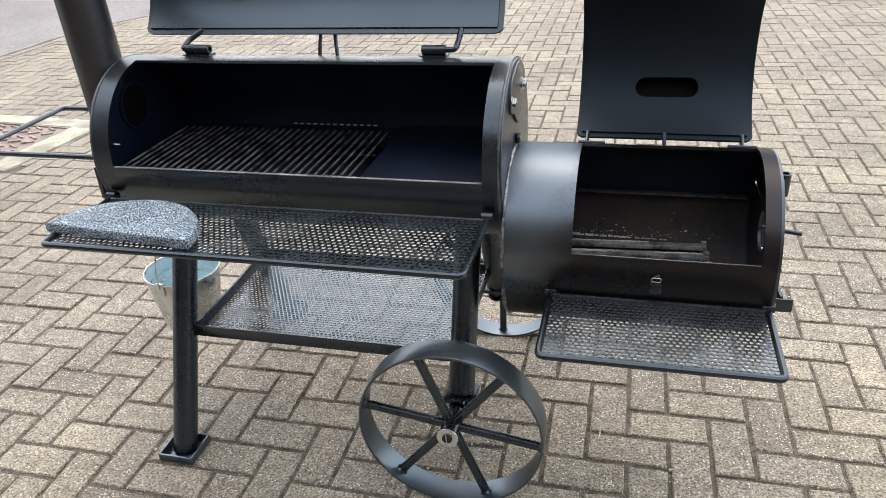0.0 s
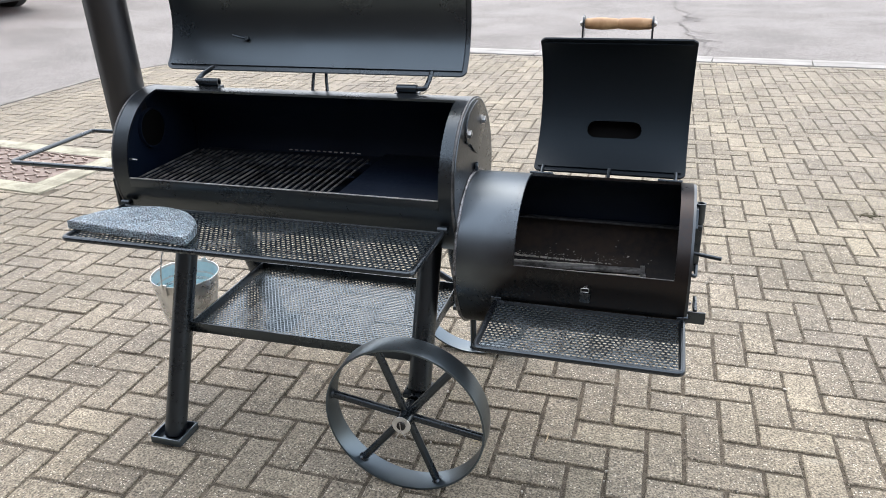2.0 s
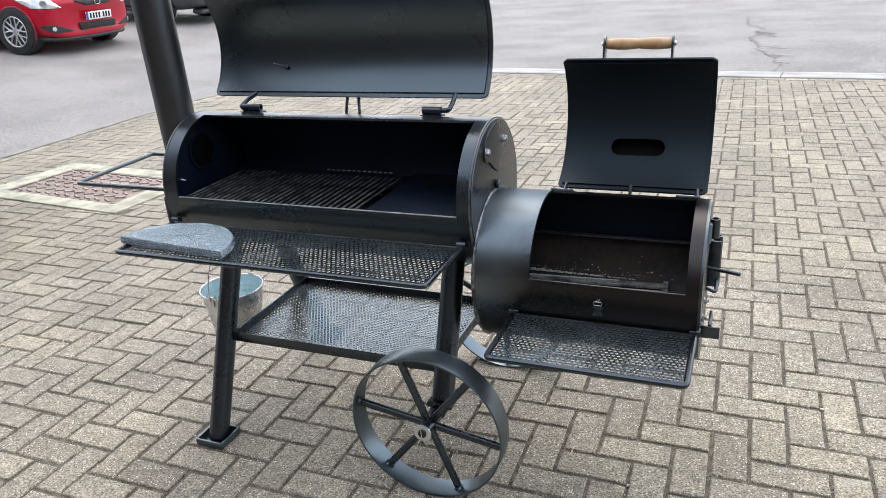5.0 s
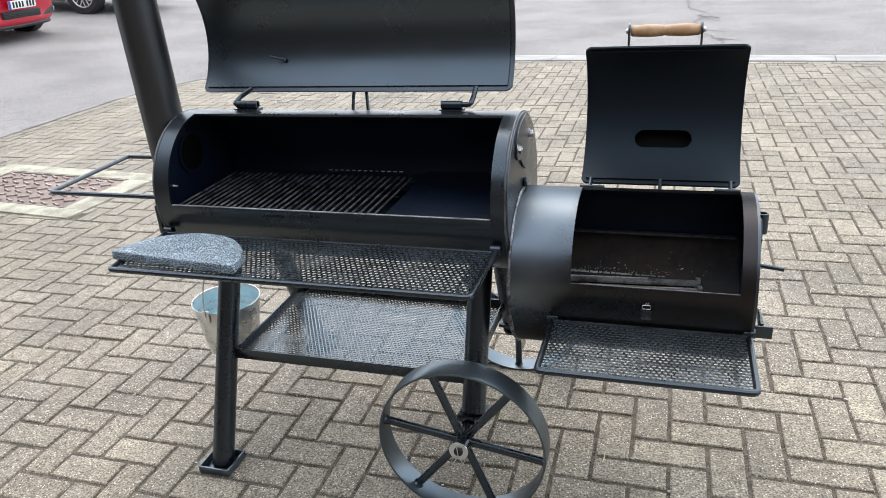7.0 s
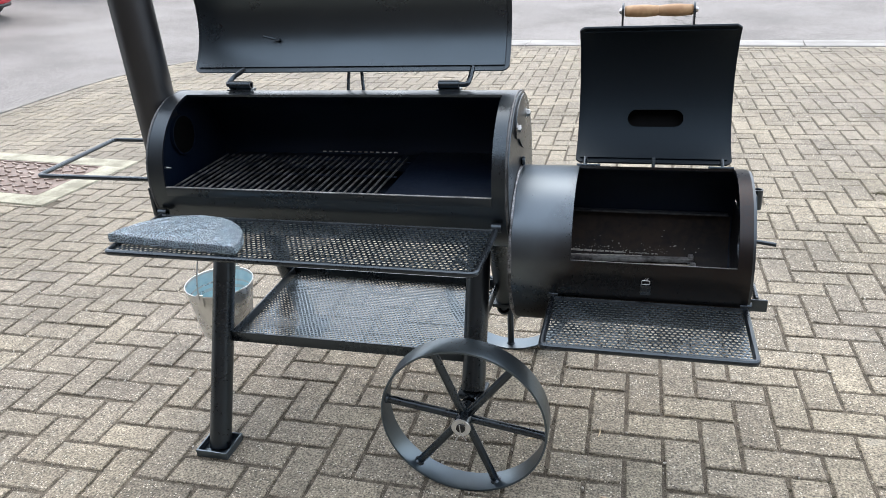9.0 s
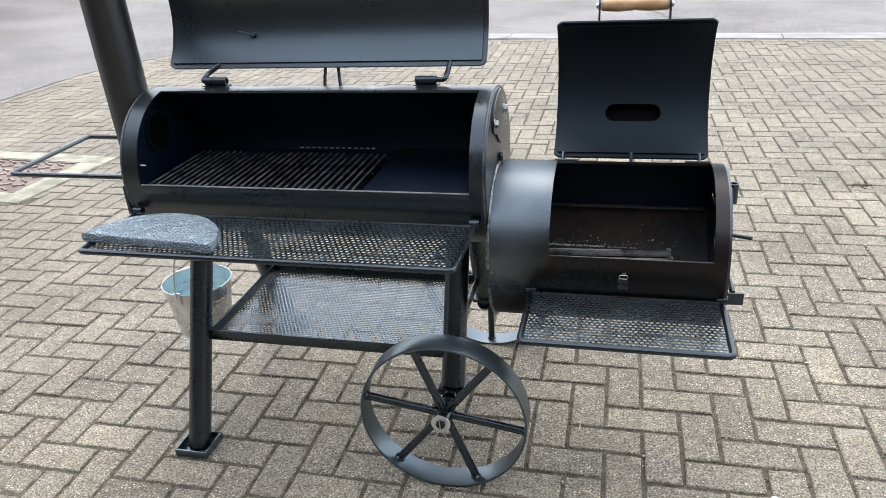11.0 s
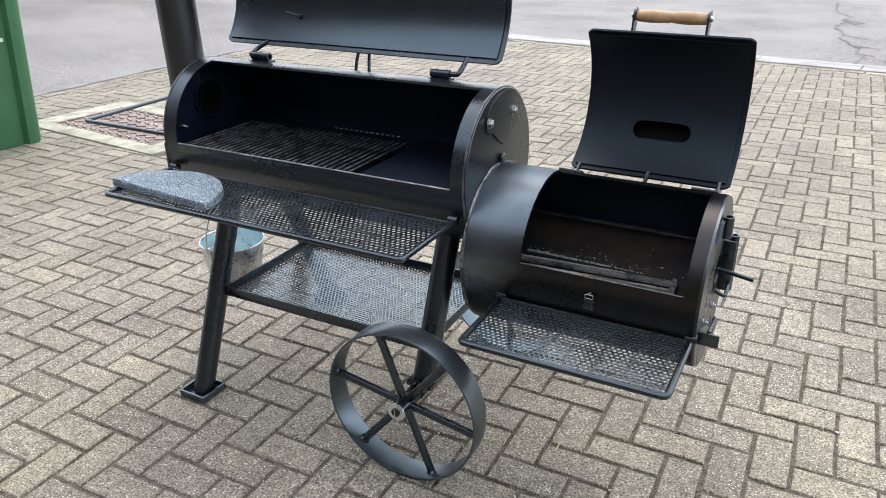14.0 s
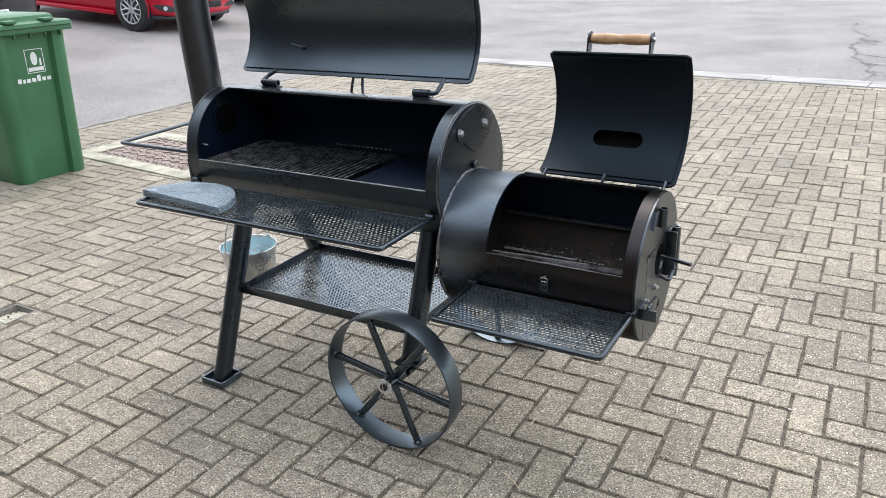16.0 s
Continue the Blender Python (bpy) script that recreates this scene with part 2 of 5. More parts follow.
FOAM = open_foam("blue_grey_open_foam")
GREEN = surface("green_bin_plastic", (0.034, 0.125, 0.052), (0.048, 0.160, 0.068), 0.42, 0.0, 3, 200, 0.06, 0.52)
DARK_PLASTIC = surface("dark_grey_plastic", (0.018, 0.02, 0.022), (0.03, 0.032, 0.035), 0.5, 0.0, 4, 150, 0.1)
RUBBER = surface("black_rubber", (0.012, 0.012, 0.012), (0.022, 0.021, 0.02), 0.7, 0.0, 8, 90, 0.2)
WHITE = surface("white_print", (0.72, 0.74, 0.72), (0.8, 0.81, 0.8), 0.5, 0.0, 6, 80)
BED = surface("sandy_joint_bed", (0.060, 0.051, 0.038), (0.150, 0.128, 0.098), 0.95, 0.0, 30, 260, 0.9, grain=0.6)
DIRT = surface("dark_mossy_dirt", (0.035, 0.034, 0.018), (0.085, 0.075, 0.045), 0.95, 0.0, 60, 300, 0.6)
GRIT = surface("joint_grit", (0.07, 0.058, 0.045), (0.50, 0.46, 0.39), 0.9, 0.0, 150, 300, 0.2)
CHIP = surface("pale_lime_chips", (0.34, 0.32, 0.28), (0.62, 0.60, 0.55), 0.9, 0.0, 60, 200, 0.2)
ASPHALT = surface("grey_worn_asphalt", (0.150, 0.140, 0.134), (0.285, 0.269, 0.258), 0.85, 0.0, 0.9, 75, 0.7, grain=1.2)
CRACK = surface("dark_asphalt_crack", (0.100, 0.094, 0.088), (0.205, 0.193, 0.182), 0.9, 0.0, 12, 90, 0.3)
KERB = surface("pale_kerb_concrete", (0.27, 0.262, 0.25), (0.40, 0.39, 0.372), 0.85, 0.0, 2.5, 120, 0.4)
HAUNCH = surface("pale_yellowish_concrete", (0.26, 0.248, 0.192), (0.48, 0.462, 0.366), 0.88, 0.0, 9, 110, 0.5, grain=0.4)
IRON = surface("reddish_painted_iron", (0.150, 0.106, 0.088), (0.27, 0.210, 0.180), 0.6, 0.0, 9, 90, 0.3)
IRON_EDGE = surface("worn_iron_treads", (0.23, 0.175, 0.148), (0.42, 0.345, 0.30), 0.5, 0.0, 9, 90, 0.2)
RED = surface("red_car_paint", (0.40, 0.004, 0.020), (0.44, 0.005, 0.024), 0.32, 0.0, 2, 100, 0.0, coat=0.35, ior=1.4)
CHARCOAL = surface("charcoal_car_paint", (0.028, 0.03, 0.034), (0.035, 0.037, 0.042), 0.28, 0.2, 2, 100, 0.0, coat=1.0)
ALLOY = surface("silver_alloy", (0.5, 0.5, 0.51), (0.62, 0.62, 0.63), 0.3, 0.8, 9, 80)
LAMP = surface("clear_headlamp", (0.55, 0.57, 0.6), (0.75, 0.77, 0.8), 0.08, 0.3, 9, 30)
TAIL = surface("red_tail_lens", (0.42, 0.01, 0.02), (0.5, 0.02, 0.03), 0.15, 0.0, 9, 30)
BLUE = surface("blue_plate_band", (0.02, 0.06, 0.30), (0.03, 0.08, 0.36), 0.4, 0.0, 9, 60)
EDGING = surface("weathered_grey_edging", (0.17, 0.163, 0.148), (0.27, 0.258, 0.238), 0.9, 0.0, 5, 110, 0.4)
WALL = surface("brown_brick_wall", (0.090, 0.074, 0.066), (0.140, 0.116, 0.102), 0.9, 0.0, 0.8, 30, 0.3)
EDGE_WORN = surface("worn_steel_edge", (0.26, 0.27, 0.28), (0.50, 0.51, 0.52), 0.4, 0.6, 22, 120, 0.1)
STRAW = surface("dry_straw", (0.45, 0.36, 0.22), (0.6, 0.5, 0.33), 0.7, 0.0, 30, 90)
BLOCK = stone("concrete_paving_block", "object")
BLOCKS = stone("concrete_paving_blocks", "island")

# ---- mesh helpers ----


def finish(name, bm, material, parent=None, label="", smooth=30):
    me = bpy.data.meshes.new(name)
    bm.normal_update()
    bm.to_mesh(me)
    bm.free()
    me.materials.append(material)
    if smooth:
        me.shade_smooth()
        me.set_sharp_from_angle(angle=radians(smooth))
    ob = new(name, me)
    ob.parent = parent
    if label:
        ob["label"] = label
    return ob


def part(name, bm, material, parent, label="", smooth=30):
    """Links a bmesh as one mesh object under a thing or a part."""
    return finish(name, bm, material, parent, label, smooth)


def thing(name, at, label, category, group="", kind=""):
    ob = new(name)
    ob.empty_display_size = 0.1
    ob.location = at
    return tagged(ob, label, category, group, kind)


def settle(top):
    """Keeps the parts, which are modelled in world metres, where they are under a moved Empty."""
    inv = Matrix.Translation(-Vector(top.location))
    for child in top.children:
        child.matrix_parent_inverse = inv


def box(bm, lo, hi, bevel=0.0, m=None):
    r = bmesh.ops.create_cube(bm, size=1.0)
    vs = r["verts"]
    c = [(a + b) / 2 for a, b in zip(lo, hi)]
    s = [abs(b - a) for a, b in zip(lo, hi)]
    for v in vs:
        v.co = Vector((v.co.x * s[0] + c[0], v.co.y * s[1] + c[1], v.co.z * s[2] + c[2]))
    if bevel:
        es = list({e for v in vs for e in v.link_edges})
        out = bmesh.ops.bevel(bm, geom=es, offset=bevel, segments=2, affect="EDGES", profile=0.5)
        vs = list({v for f in out["faces"] for v in f.verts} | {v for v in vs if v.is_valid})
    if m is not None:
        bmesh.ops.transform(bm, matrix=m, verts=vs)
    return vs


def basis(d):
    d = Vector(d).normalized()
    u = d.orthogonal().normalized() if abs(d.z) > 0.95 else Vector((0, 0, 1)).cross(d).normalized()
    return u, d.cross(u).normalized(), d


def tube(bm, points, r, seg=10, cap=True, closed=False):
    """A round bar swept along points."""
    pts = [Vector(p) for p in points]
    rad = r if isinstance(r, (list, tuple)) else [r] * len(pts)
    rings, u = [], None
    n = len(pts)
    for i, p in enumerate(pts):
        a = pts[i - 1] if i or closed else p
        b = pts[(i + 1) % n] if i < n - 1 or closed else p
        d = (b - a).normalized()
        if u is None:
            u = basis(d)[0]
        u = (u - d * u.dot(d)).normalized()
        w = d.cross(u)
        rings.append([bm.verts.new(p + rad[i] * (math.cos(t) * u + math.sin(t) * w)) for t in (2 * math.pi * k / seg for k in range(seg))])
    for i in range(n if closed else n - 1):
        a, b = rings[i], rings[(i + 1) % n]
        for k in range(seg):
            bm.faces.new((a[k], a[(k + 1) % seg], b[(k + 1) % seg], b[k]))
    if cap and not closed:
        bm.faces.new(rings[0][::-1])
        bm.faces.new(rings[-1])


def bend(points, r, steps=4):
    """Rounds the inner corners of a path of straight stretches."""
    pts = [Vector(p) for p in points]
    out = [pts[0]]
    for a, b, c in zip(pts, pts[1:], pts[2:]):
        p, q = b + (a - b).normalized() * r, b + (c - b).normalized() * r
        for k in range(steps + 1):
            t = k / steps
            out.append((1 - t) ** 2 * p + 2 * t * (1 - t) * b + t * t * q)
    return out + [pts[-1]]


def pipe(bm, p0, p1, r, wall=0.004, seg=40):
    """A hollow pipe with open ends."""
    u, w, d = basis(Vector(p1) - Vector(p0))
    rings = []
    for p, rr in ((p0, r), (p1, r), (p1, r - wall), (p0, r - wall)):
        rings.append([bm.verts.new(Vector(p) + rr * (math.cos(2 * math.pi * k / seg) * u + math.sin(2 * math.pi * k / seg) * w)) for k in range(seg)])
    for i in range(4):
        a, b = rings[i], rings[(i + 1) % 4]
        for k in range(seg):
            bm.faces.new((a[k], a[(k + 1) % seg], b[(k + 1) % seg], b[k]))


def disc(bm, centre, axis, r, thick, seg=48, bevel=0.0):
    """A round plate of some thickness, its edge eased."""
    c, (u, w, d) = Vector(centre), basis(axis)
    steps = [(r - bevel, 0), (r, bevel), (r, thick - bevel), (r - bevel, thick)] if bevel else [(r, 0), (r, thick)]
    rings = [[bm.verts.new(c + d * h + rr * (math.cos(2 * math.pi * k / seg) * u + math.sin(2 * math.pi * k / seg) * w)) for k in range(seg)] for rr, h in steps]
    for a, b in zip(rings, rings[1:]):
        for k in range(seg):
            bm.faces.new((a[k], a[(k + 1) % seg], b[(k + 1) % seg], b[k]))
    bm.faces.new(rings[0][::-1])
    bm.faces.new(rings[-1])


def lathe(bm, centre, profile, seg=48, axis=(0, 0, 1)):
    """Turns a profile of (radius, height) round an axis."""
    c, (u, w, d) = Vector(centre), basis(axis)
    rings = [[bm.verts.new(c + d * h + max(r, 1e-4) * (math.cos(2 * math.pi * k / seg) * u + math.sin(2 * math.pi * k / seg) * w)) for k in range(seg)] for r, h in profile]
    for a, b in zip(rings, rings[1:]):
        for k in range(seg):
            bm.faces.new((a[k], a[(k + 1) % seg], b[(k + 1) % seg], b[k]))


def nut(bm, centre, axis, r=0.009, h=0.007, stem=0.006):
    disc(bm, centre, axis, r * 1.35, 0.0015, 20)
    d = Vector(axis).normalized()
    disc(bm, Vector(centre) + d * 0.0015, axis, r, h, 6, 0.001)
    disc(bm, Vector(centre) + d * (0.0015 + h), axis, r * 0.5, stem, 12, 0.001)


def shell(bm, centre, r, wall, xs, angles, gone=lambda x, a: False):
    """A rolled sheet along x: outer face, inner face and all its edges, with openings where gone() says so.
    Angles in degrees in the y-z plane, 0 is +y and 90 is up."""
    cy, cz = centre
    full = abs(angles[-1] - angles[0] - 360) < 1e-6
    na = len(angles) - 1 if full else len(angles)
    vo, vi = {}, {}

    def vert(store, i, j, rr):
        j = j % na if full else j
        if (i, j) not in store:
            t = radians(angles[j])
            store[i, j] = bm.verts.new((xs[i], cy + rr * math.cos(t), cz + rr * math.sin(t)))
        return store[i, j]

    nx = len(xs) - 1
    nj = len(angles) - 1

    def solid(i, j):
        if full:
            j %= nj
        if not (0 <= i < nx and 0 <= j < nj):
            return False
        return not gone((xs[i] + xs[i + 1]) / 2, (angles[j] + angles[j + 1]) / 2)

    for i in range(nx):
        for j in range(nj):
            if not solid(i, j):
                continue
            o = [vert(vo, i, j, r), vert(vo, i + 1, j, r), vert(vo, i + 1, j + 1, r), vert(vo, i, j + 1, r)]
            n = [vert(vi, i, j, r - wall), vert(vi, i + 1, j, r - wall), vert(vi, i + 1, j + 1, r - wall), vert(vi, i, j + 1, r - wall)]
            bm.faces.new(o)
            bm.faces.new(n[::-1])
            for k, (di, dj) in enumerate(((0, -1), (1, 0), (0, 1), (-1, 0))):
                if not solid(i + di, j + dj):
                    a, b = k, (k + 1) % 4
                    bm.faces.new((o[b], o[a], n[a], n[b]))


def span(a, b, n):
    return [a + (b - a) * k / n for k in range(n + 1)]


def perforated(lo, hi, z, pitch, hole, thick=0.002):
    """A sheet with staggered round holes, each with its wall: vertices and faces as plain lists."""
    (x0, y0), (x1, y1) = lo, hi
    row = pitch * 0.866
    nx, ny = int((x1 - x0) / pitch), int((y1 - y0) / row)
    px, py = (x1 - x0) / (nx + 0.5), (y1 - y0) / ny
    verts, faces = [], []
    unit = [(math.cos(math.pi * (2 * k + 1) / 12), math.sin(math.pi * (2 * k + 1) / 12)) for k in range(12)]
    for j in range(ny):
        for i in range(nx):
            cx, cy = x0 + px * (i + 0.5 + 0.5 * (j % 2)), y0 + py * (j + 0.5)
            b = len(verts)
            outer = []
            for k in range(12):
                t = math.pi * k / 6 + math.pi / 12
                # hexagonal cell: radius to its edge in this direction
                s = (t + math.pi / 6) % (math.pi / 3) - math.pi / 6
                e = 0.5 * px / math.cos(s)
                outer.append((cx + e * math.cos(t), cy + e * math.sin(t) * (py / (px * 0.866))))
            inner = [(cx + hole * c, cy + hole * s) for c, s in unit]
            verts += [(x, y, z) for x, y in outer] + [(x, y, z) for x, y in inner] + [(x, y, z - thick) for x, y in inner] + [(x, y, z - thick) for x, y in outer]
            for k in range(12):
                q = (k + 1) % 12
                faces += [(b + k, b + q, b + 12 + q, b + 12 + k), (b + 12 + k, b + 12 + q, b + 24 + q, b + 24 + k), (b + 24 + k, b + 24 + q, b + 36 + q, b + 36 + k)]
    return verts, faces


def plain_mesh(name, verts, faces, material, parent, label=""):
    me = bpy.data.meshes.new(name)
    me.from_pydata(verts, [], faces)
    me.materials.append(material)
    ob = new(name, me)
    ob.parent = parent
    if label:
        ob["label"] = label
    return ob


def plate(bm, outline, axis, at, thick):
    """A flat plate cut to an outline; axis x: outline in (y, z); axis z: outline in (x, y)."""
    def place(p, h):
        return (at + h, p[0], p[1]) if axis == "x" else ((p[0], at + h, p[1]) if axis == "y" else (p[0], p[1], at + h))
    a = [bm.verts.new(place(p, 0)) for p in outline]
    b = [bm.verts.new(place(p, thick)) for p in outline]
    n = len(outline)
    fs = [bm.faces.new(a[::-1]), bm.faces.new(b)]
    for k in range(n):
        fs.append(bm.faces.new((a[k], a[(k + 1) % n], b[(k + 1) % n], b[k])))
    bmesh.ops.recalc_face_normals(bm, faces=fs)


def plate_with_slot(bm, outline, slot, at, thick):
    """A flat plate across x with a through slot; outline and slot are in (y, z), the slot star-shaped about its middle."""
    n = len(slot)
    cy, cz = sum(p[0] for p in slot) / n, sum(p[1] for p in slot) / n
    rim = []
    for y, z in slot:
        dy, dz, best = y - cy, z - cz, None
        for (ay, az), (by, bz) in zip(outline, outline[1:] + outline[:1]):
            ey, ez = by - ay, bz - az
            det = dy * ez - dz * ey
            if abs(det) < 1e-12:
                continue
            t = ((ay - cy) * ez - (az - cz) * ey) / det
            u = ((ay - cy) * dz - (az - cz) * dy) / det
            if t > 0 and -1e-6 <= u <= 1 + 1e-6 and (best is None or t < best):
                best = t
        rim.append((cy + dy * best, cz + dz * best))
    rings = [[bm.verts.new((x, y, z)) for y, z in pts] for x, pts in ((at, rim), (at + thick, rim), (at + thick, slot), (at, slot))]
    for i in range(4):
        a, b = rings[i], rings[(i + 1) % 4]
        for k in range(n):
            bm.faces.new((a[k], a[(k + 1) % n], b[(k + 1) % n], b[k]))
    bmesh.ops.recalc_face_normals(bm, faces=bm.faces)

# ---- ground, kerb, manhole ----
RISE, EDGE = 0.09, -4.93


def road_z(x):
    """The car park climbs away beyond the paved bay."""
    d = max(0.0, EDGE - 0.1 - x)
    return -0.022 + (RISE * d if d < 12 else RISE * 12 + 0.02 * (d - 12))


gx = [-900, -300, -120, -60, -35] + span(-24, -5, 38) + span(-4.5, 10, 10) + [25, 60, 150, 400, 900]
gy = [-900, -200, -60, -20] + span(-8, 24, 24) + [40, 80, 200, 900]
bm = bmesh.new()
grid = [[bm.verts.new((x, y, road_z(x) - (0.10 if -4.6 < x < 9 and -7 < y < 4.1 else 0))) for y in gy] for x in gx]
for i in range(len(gx) - 1):
    for j in range(len(gy) - 1):
        bm.faces.new((grid[i][j], grid[i + 1][j], grid[i + 1][j + 1], grid[i][j + 1]))
ground = tagged(finish("ground", bm, ASPHALT), "worn pale grey asphalt of a sloping car park", "road", kind="structure")


def crack(bm, points, width):
    last = None
    for k, (x, y) in enumerate(points):
        w = width * random.uniform(0.4, 1.2)
        a, b = bm.verts.new((x - w, y, road_z(x) + 0.004)), bm.verts.new((x + w, y + 0.01, road_z(x) + 0.004))
        if last:
            bm.faces.new((last[0], last[1], b, a))
        last = (a, b)


def kerb_y(x):
    return 6.66 - 0.105 * (x - 1.0)


# edge of the bay: straight side, rounded corner, then the kerb
CX, CY, CR = -2.5, 4.6, 2.43


def edge_inside(x, y):
    """Metres inside the edge of the bay (negative: on the road)."""
    d = (kerb_y(x) - 0.20 - y) / 1.0055
    if x < CX and y > CY:
        d = min(d, CR - math.hypot(x - CX, y - CY))
    return min(d, x - EDGE)


kerb = tagged(new("kerb"), "low pale concrete kerb in one metre lengths", "kerb", kind="structure")
step = 0.914 / math.hypot(1, 0.105)
for k in range(-5, 7):
    x0 = 0.995 + k * step
    bm = bmesh.new()
    m = Matrix.Translation((x0, kerb_y(x0), 0)) @ Matrix.Rotation(math.atan(-0.105), 4, "Z")
    box(bm, (0.004, -0.19, -0.1), (0.910, -0.03, 0.010), 0.006, m)
    part("kerb_stone", bm, KERB, kerb)
    bm = bmesh.new()
    box(bm, (0.003, -0.026, -0.1), (0.911, 0.15, 0.004), 0.006, m)
    part("channel_stone", bm, KERB, kerb)

edging = tagged(new("edging"), "thin weathered concrete edging along the bay", "edging", kind="structure")
run = [(EDGE - 0.036, -3 + 0.6 * k) for k in range(13)] + [(CX - (CR + 0.036) * math.cos(t), CY + (CR + 0.036) * math.sin(t)) for t in span(0.02, radians(84), 8)]
for a, b in zip(run, run[1:]):
    d = math.hypot(b[0] - a[0], b[1] - a[1])
    bm = bmesh.new()
    box(bm, (0.003, -0.024, -0.12), (d - 0.003, 0.024, 0.003), 0.005, Matrix.Translation((*a, 0)) @ Matrix.Rotation(math.atan2(b[1] - a[1], b[0] - a[0]), 4, "Z"))
    part("edging_stone", bm, EDGING, edging)

# plain wall out of view that closes the place behind the camera; blocks low sky
bm = bmesh.new()
box(bm, (-9, -5.9, -0.1), (12, -5.6, 5.4))
tagged(finish("wall_south", bm, WALL, smooth=0), "plain brown brick wall out of view, blocks low sky light", "wall", kind="structure")

# unseen wall, made up to cut the light on the left paving
bm = bmesh.new()
box(bm, (-4.9, -5.58, -0.1), (-4.6, -1.9, 5.4))
tagged(finish("blocker_west", bm, WALL, smooth=0), "plain brown brick wall out of view, blocks low sky light", "wall", kind="structure")

# manhole with a concrete surround
MH = Matrix.Translation((-3.46, 2.19, 0.004)) @ Matrix.Rotation(radians(-5), 4, "Z")
MHX, MHY = 0.70, 0.40
manhole = thing("manhole_cover", MH.translation, "reddish worn iron manhole cover with raised treads", "manhole cover")
bm = bmesh.new()
for lo, hi in (((-MHX, -MHY, -0.08), (MHX, -0.27, 0.004)), ((-MHX, 0.27, -0.08), (MHX, MHY, 0.004)), ((-MHX, -0.27, -0.08), (-0.53, 0.27, 0.004)), ((0.53, -0.27, -0.08), (MHX, 0.27, 0.004))):
    box(bm, lo, hi, 0.004, MH)
surround = tagged(finish("concrete_surround", bm, HAUNCH), "pale cracked concrete surround of the manhole", "surround", kind="structure")
bm = bmesh.new()
box(bm, (-0.524, -0.264, -0.05), (0.524, 0.264, -0.006), 0.003, MH)
part("cover_plate", bm, IRON, manhole)
bm = bmesh.new()
for sx in (-1, 1):
    box(bm, (sx * 0.524, -0.264, -0.02), (sx * 0.512, 0.264, 0.002), 0.001, MH)
    box(bm, (-0.512, sx * 0.264, -0.02), (0.512, sx * 0.252, 0.002), 0.001, MH)
part("cover_frame", bm, IRON, manhole)
for i in range(10):
    for j in range(7):
        x, y = -0.462 + 0.098 * i + 0.032 * (j % 2), -0.219 + 0.073 * j
        if x > 0.487:
            continue
        bm = bmesh.new()
        m = MH @ Matrix.Translation((x, y, 0)) @ Matrix.Rotation(radians(26 if j % 2 else -26), 4, "Z")
        box(bm, (-0.026, -0.005, -0.008), (0.026, 0.005, 0.0025), 0.002, m)
        for e in (-0.026, 0.026):
            disc(bm, m @ Vector((e, 0.004 if e > 0 else -0.004, -0.007)), (0, 0, 1), 0.0085, 0.0125, 10, 0.003)
        part("tread", bm, IRON_EDGE, manhole)
settle(manhole)

# ---- the smoker ----
smoker = thing("offset_smoker", (-0.2, 0.386, 0), "large black steel offset smoker with both lids open, on wheels", "barbecue smoker")
MC, MR = (0.379, 0.747), 0.199      # cooking chamber: axis (y, z) and radius
FC, FR = (0.360, 0.557), 0.200      # firebox
ML, MRT = -0.858, 0.092             # chamber ends
FRT = 0.640                         # firebox end


def ring(n0, n1, *more):
    return sorted(set([round(v, 4) for v in span(n0, n1, 72)] + list(more)))


# cooking chamber
bm = bmesh.new()
shell(bm, MC, MR, 0.006, [ML, -0.812, -0.6, -0.4, -0.2, 0.0, 0.058, MRT], ring(0, 360, 97, 182), lambda x, a: -0.812 < x < 0.058 and 97 < a < 182)
chamber = part("cooking_chamber", bm, BLACK, smoker, "satin black rolled steel barrel, open at the front")
bm = bmesh.new()
shell(bm, MC, MR - 0.0065, 0.0012, [ML + 0.004, -0.812, -0.6, -0.4, -0.2, 0.0, 0.058, MRT - 0.004], ring(0, 360, 95, 184), lambda x, a: -0.812 < x < 0.058 and 95 < a < 184)
part("soot_lining", bm, SOOT, chamber, "sooty oiled inside of the barrel")
for x, name in ((ML - 0.006, "left"), (MRT, "right")):
    bm = bmesh.new()
    disc(bm, (x, *MC), (1, 0, 0), MR - 0.002, 0.006, 72, 0.0015)
    part("end_plate", bm, BROWNED if name == "right" else BLACK, smoker)
    bm = bmesh.new()
    tube(bm, [(MRT if name == "right" else ML, MC[0] + (MR - 0.001) * math.cos(t), MC[1] + (MR - 0.001) * math.sin(t)) for t in span(0, 2 * math.pi, 72)[:-1]], [0.0032 + 0.0008 * math.sin(31 * k) for k in range(72)], 6, closed=True)
    part("weld_bead", bm, WELD, smoker)
for x in (ML + 0.0005, MRT - 0.0015):
    bm = bmesh.new()
    disc(bm, (x, *MC), (1, 0, 0), MR - 0.008, 0.001, 72)
    part("end_lining", bm, SOOT, chamber)
bm = bmesh.new()
tube(bm, [(-0.852, 0.235, 0.775), (-0.838, 0.236, 0.776), (-0.83, 0.245, 0.772)], [0.003, 0.0035, 0.002], 8)
part("stud", bm, STEEL, chamber, "small bright stud")
# thick edge bar along the front of the opening
bm = bmesh.new()
box(bm, (-0.812, MC[0] - MR - 0.0005, MC[1] - 0.030), (0.058, MC[0] - MR + 0.0062, MC[1] - 0.0065), 0.001)
part("front_edge", bm, BLACK, chamber)
bm = bmesh.new()
box(bm, (-0.811, MC[0] - MR - 0.0002, MC[1] - 0.0069), (0.057, MC[0] - MR + 0.0058, MC[1] - 0.0046), 0.0006)
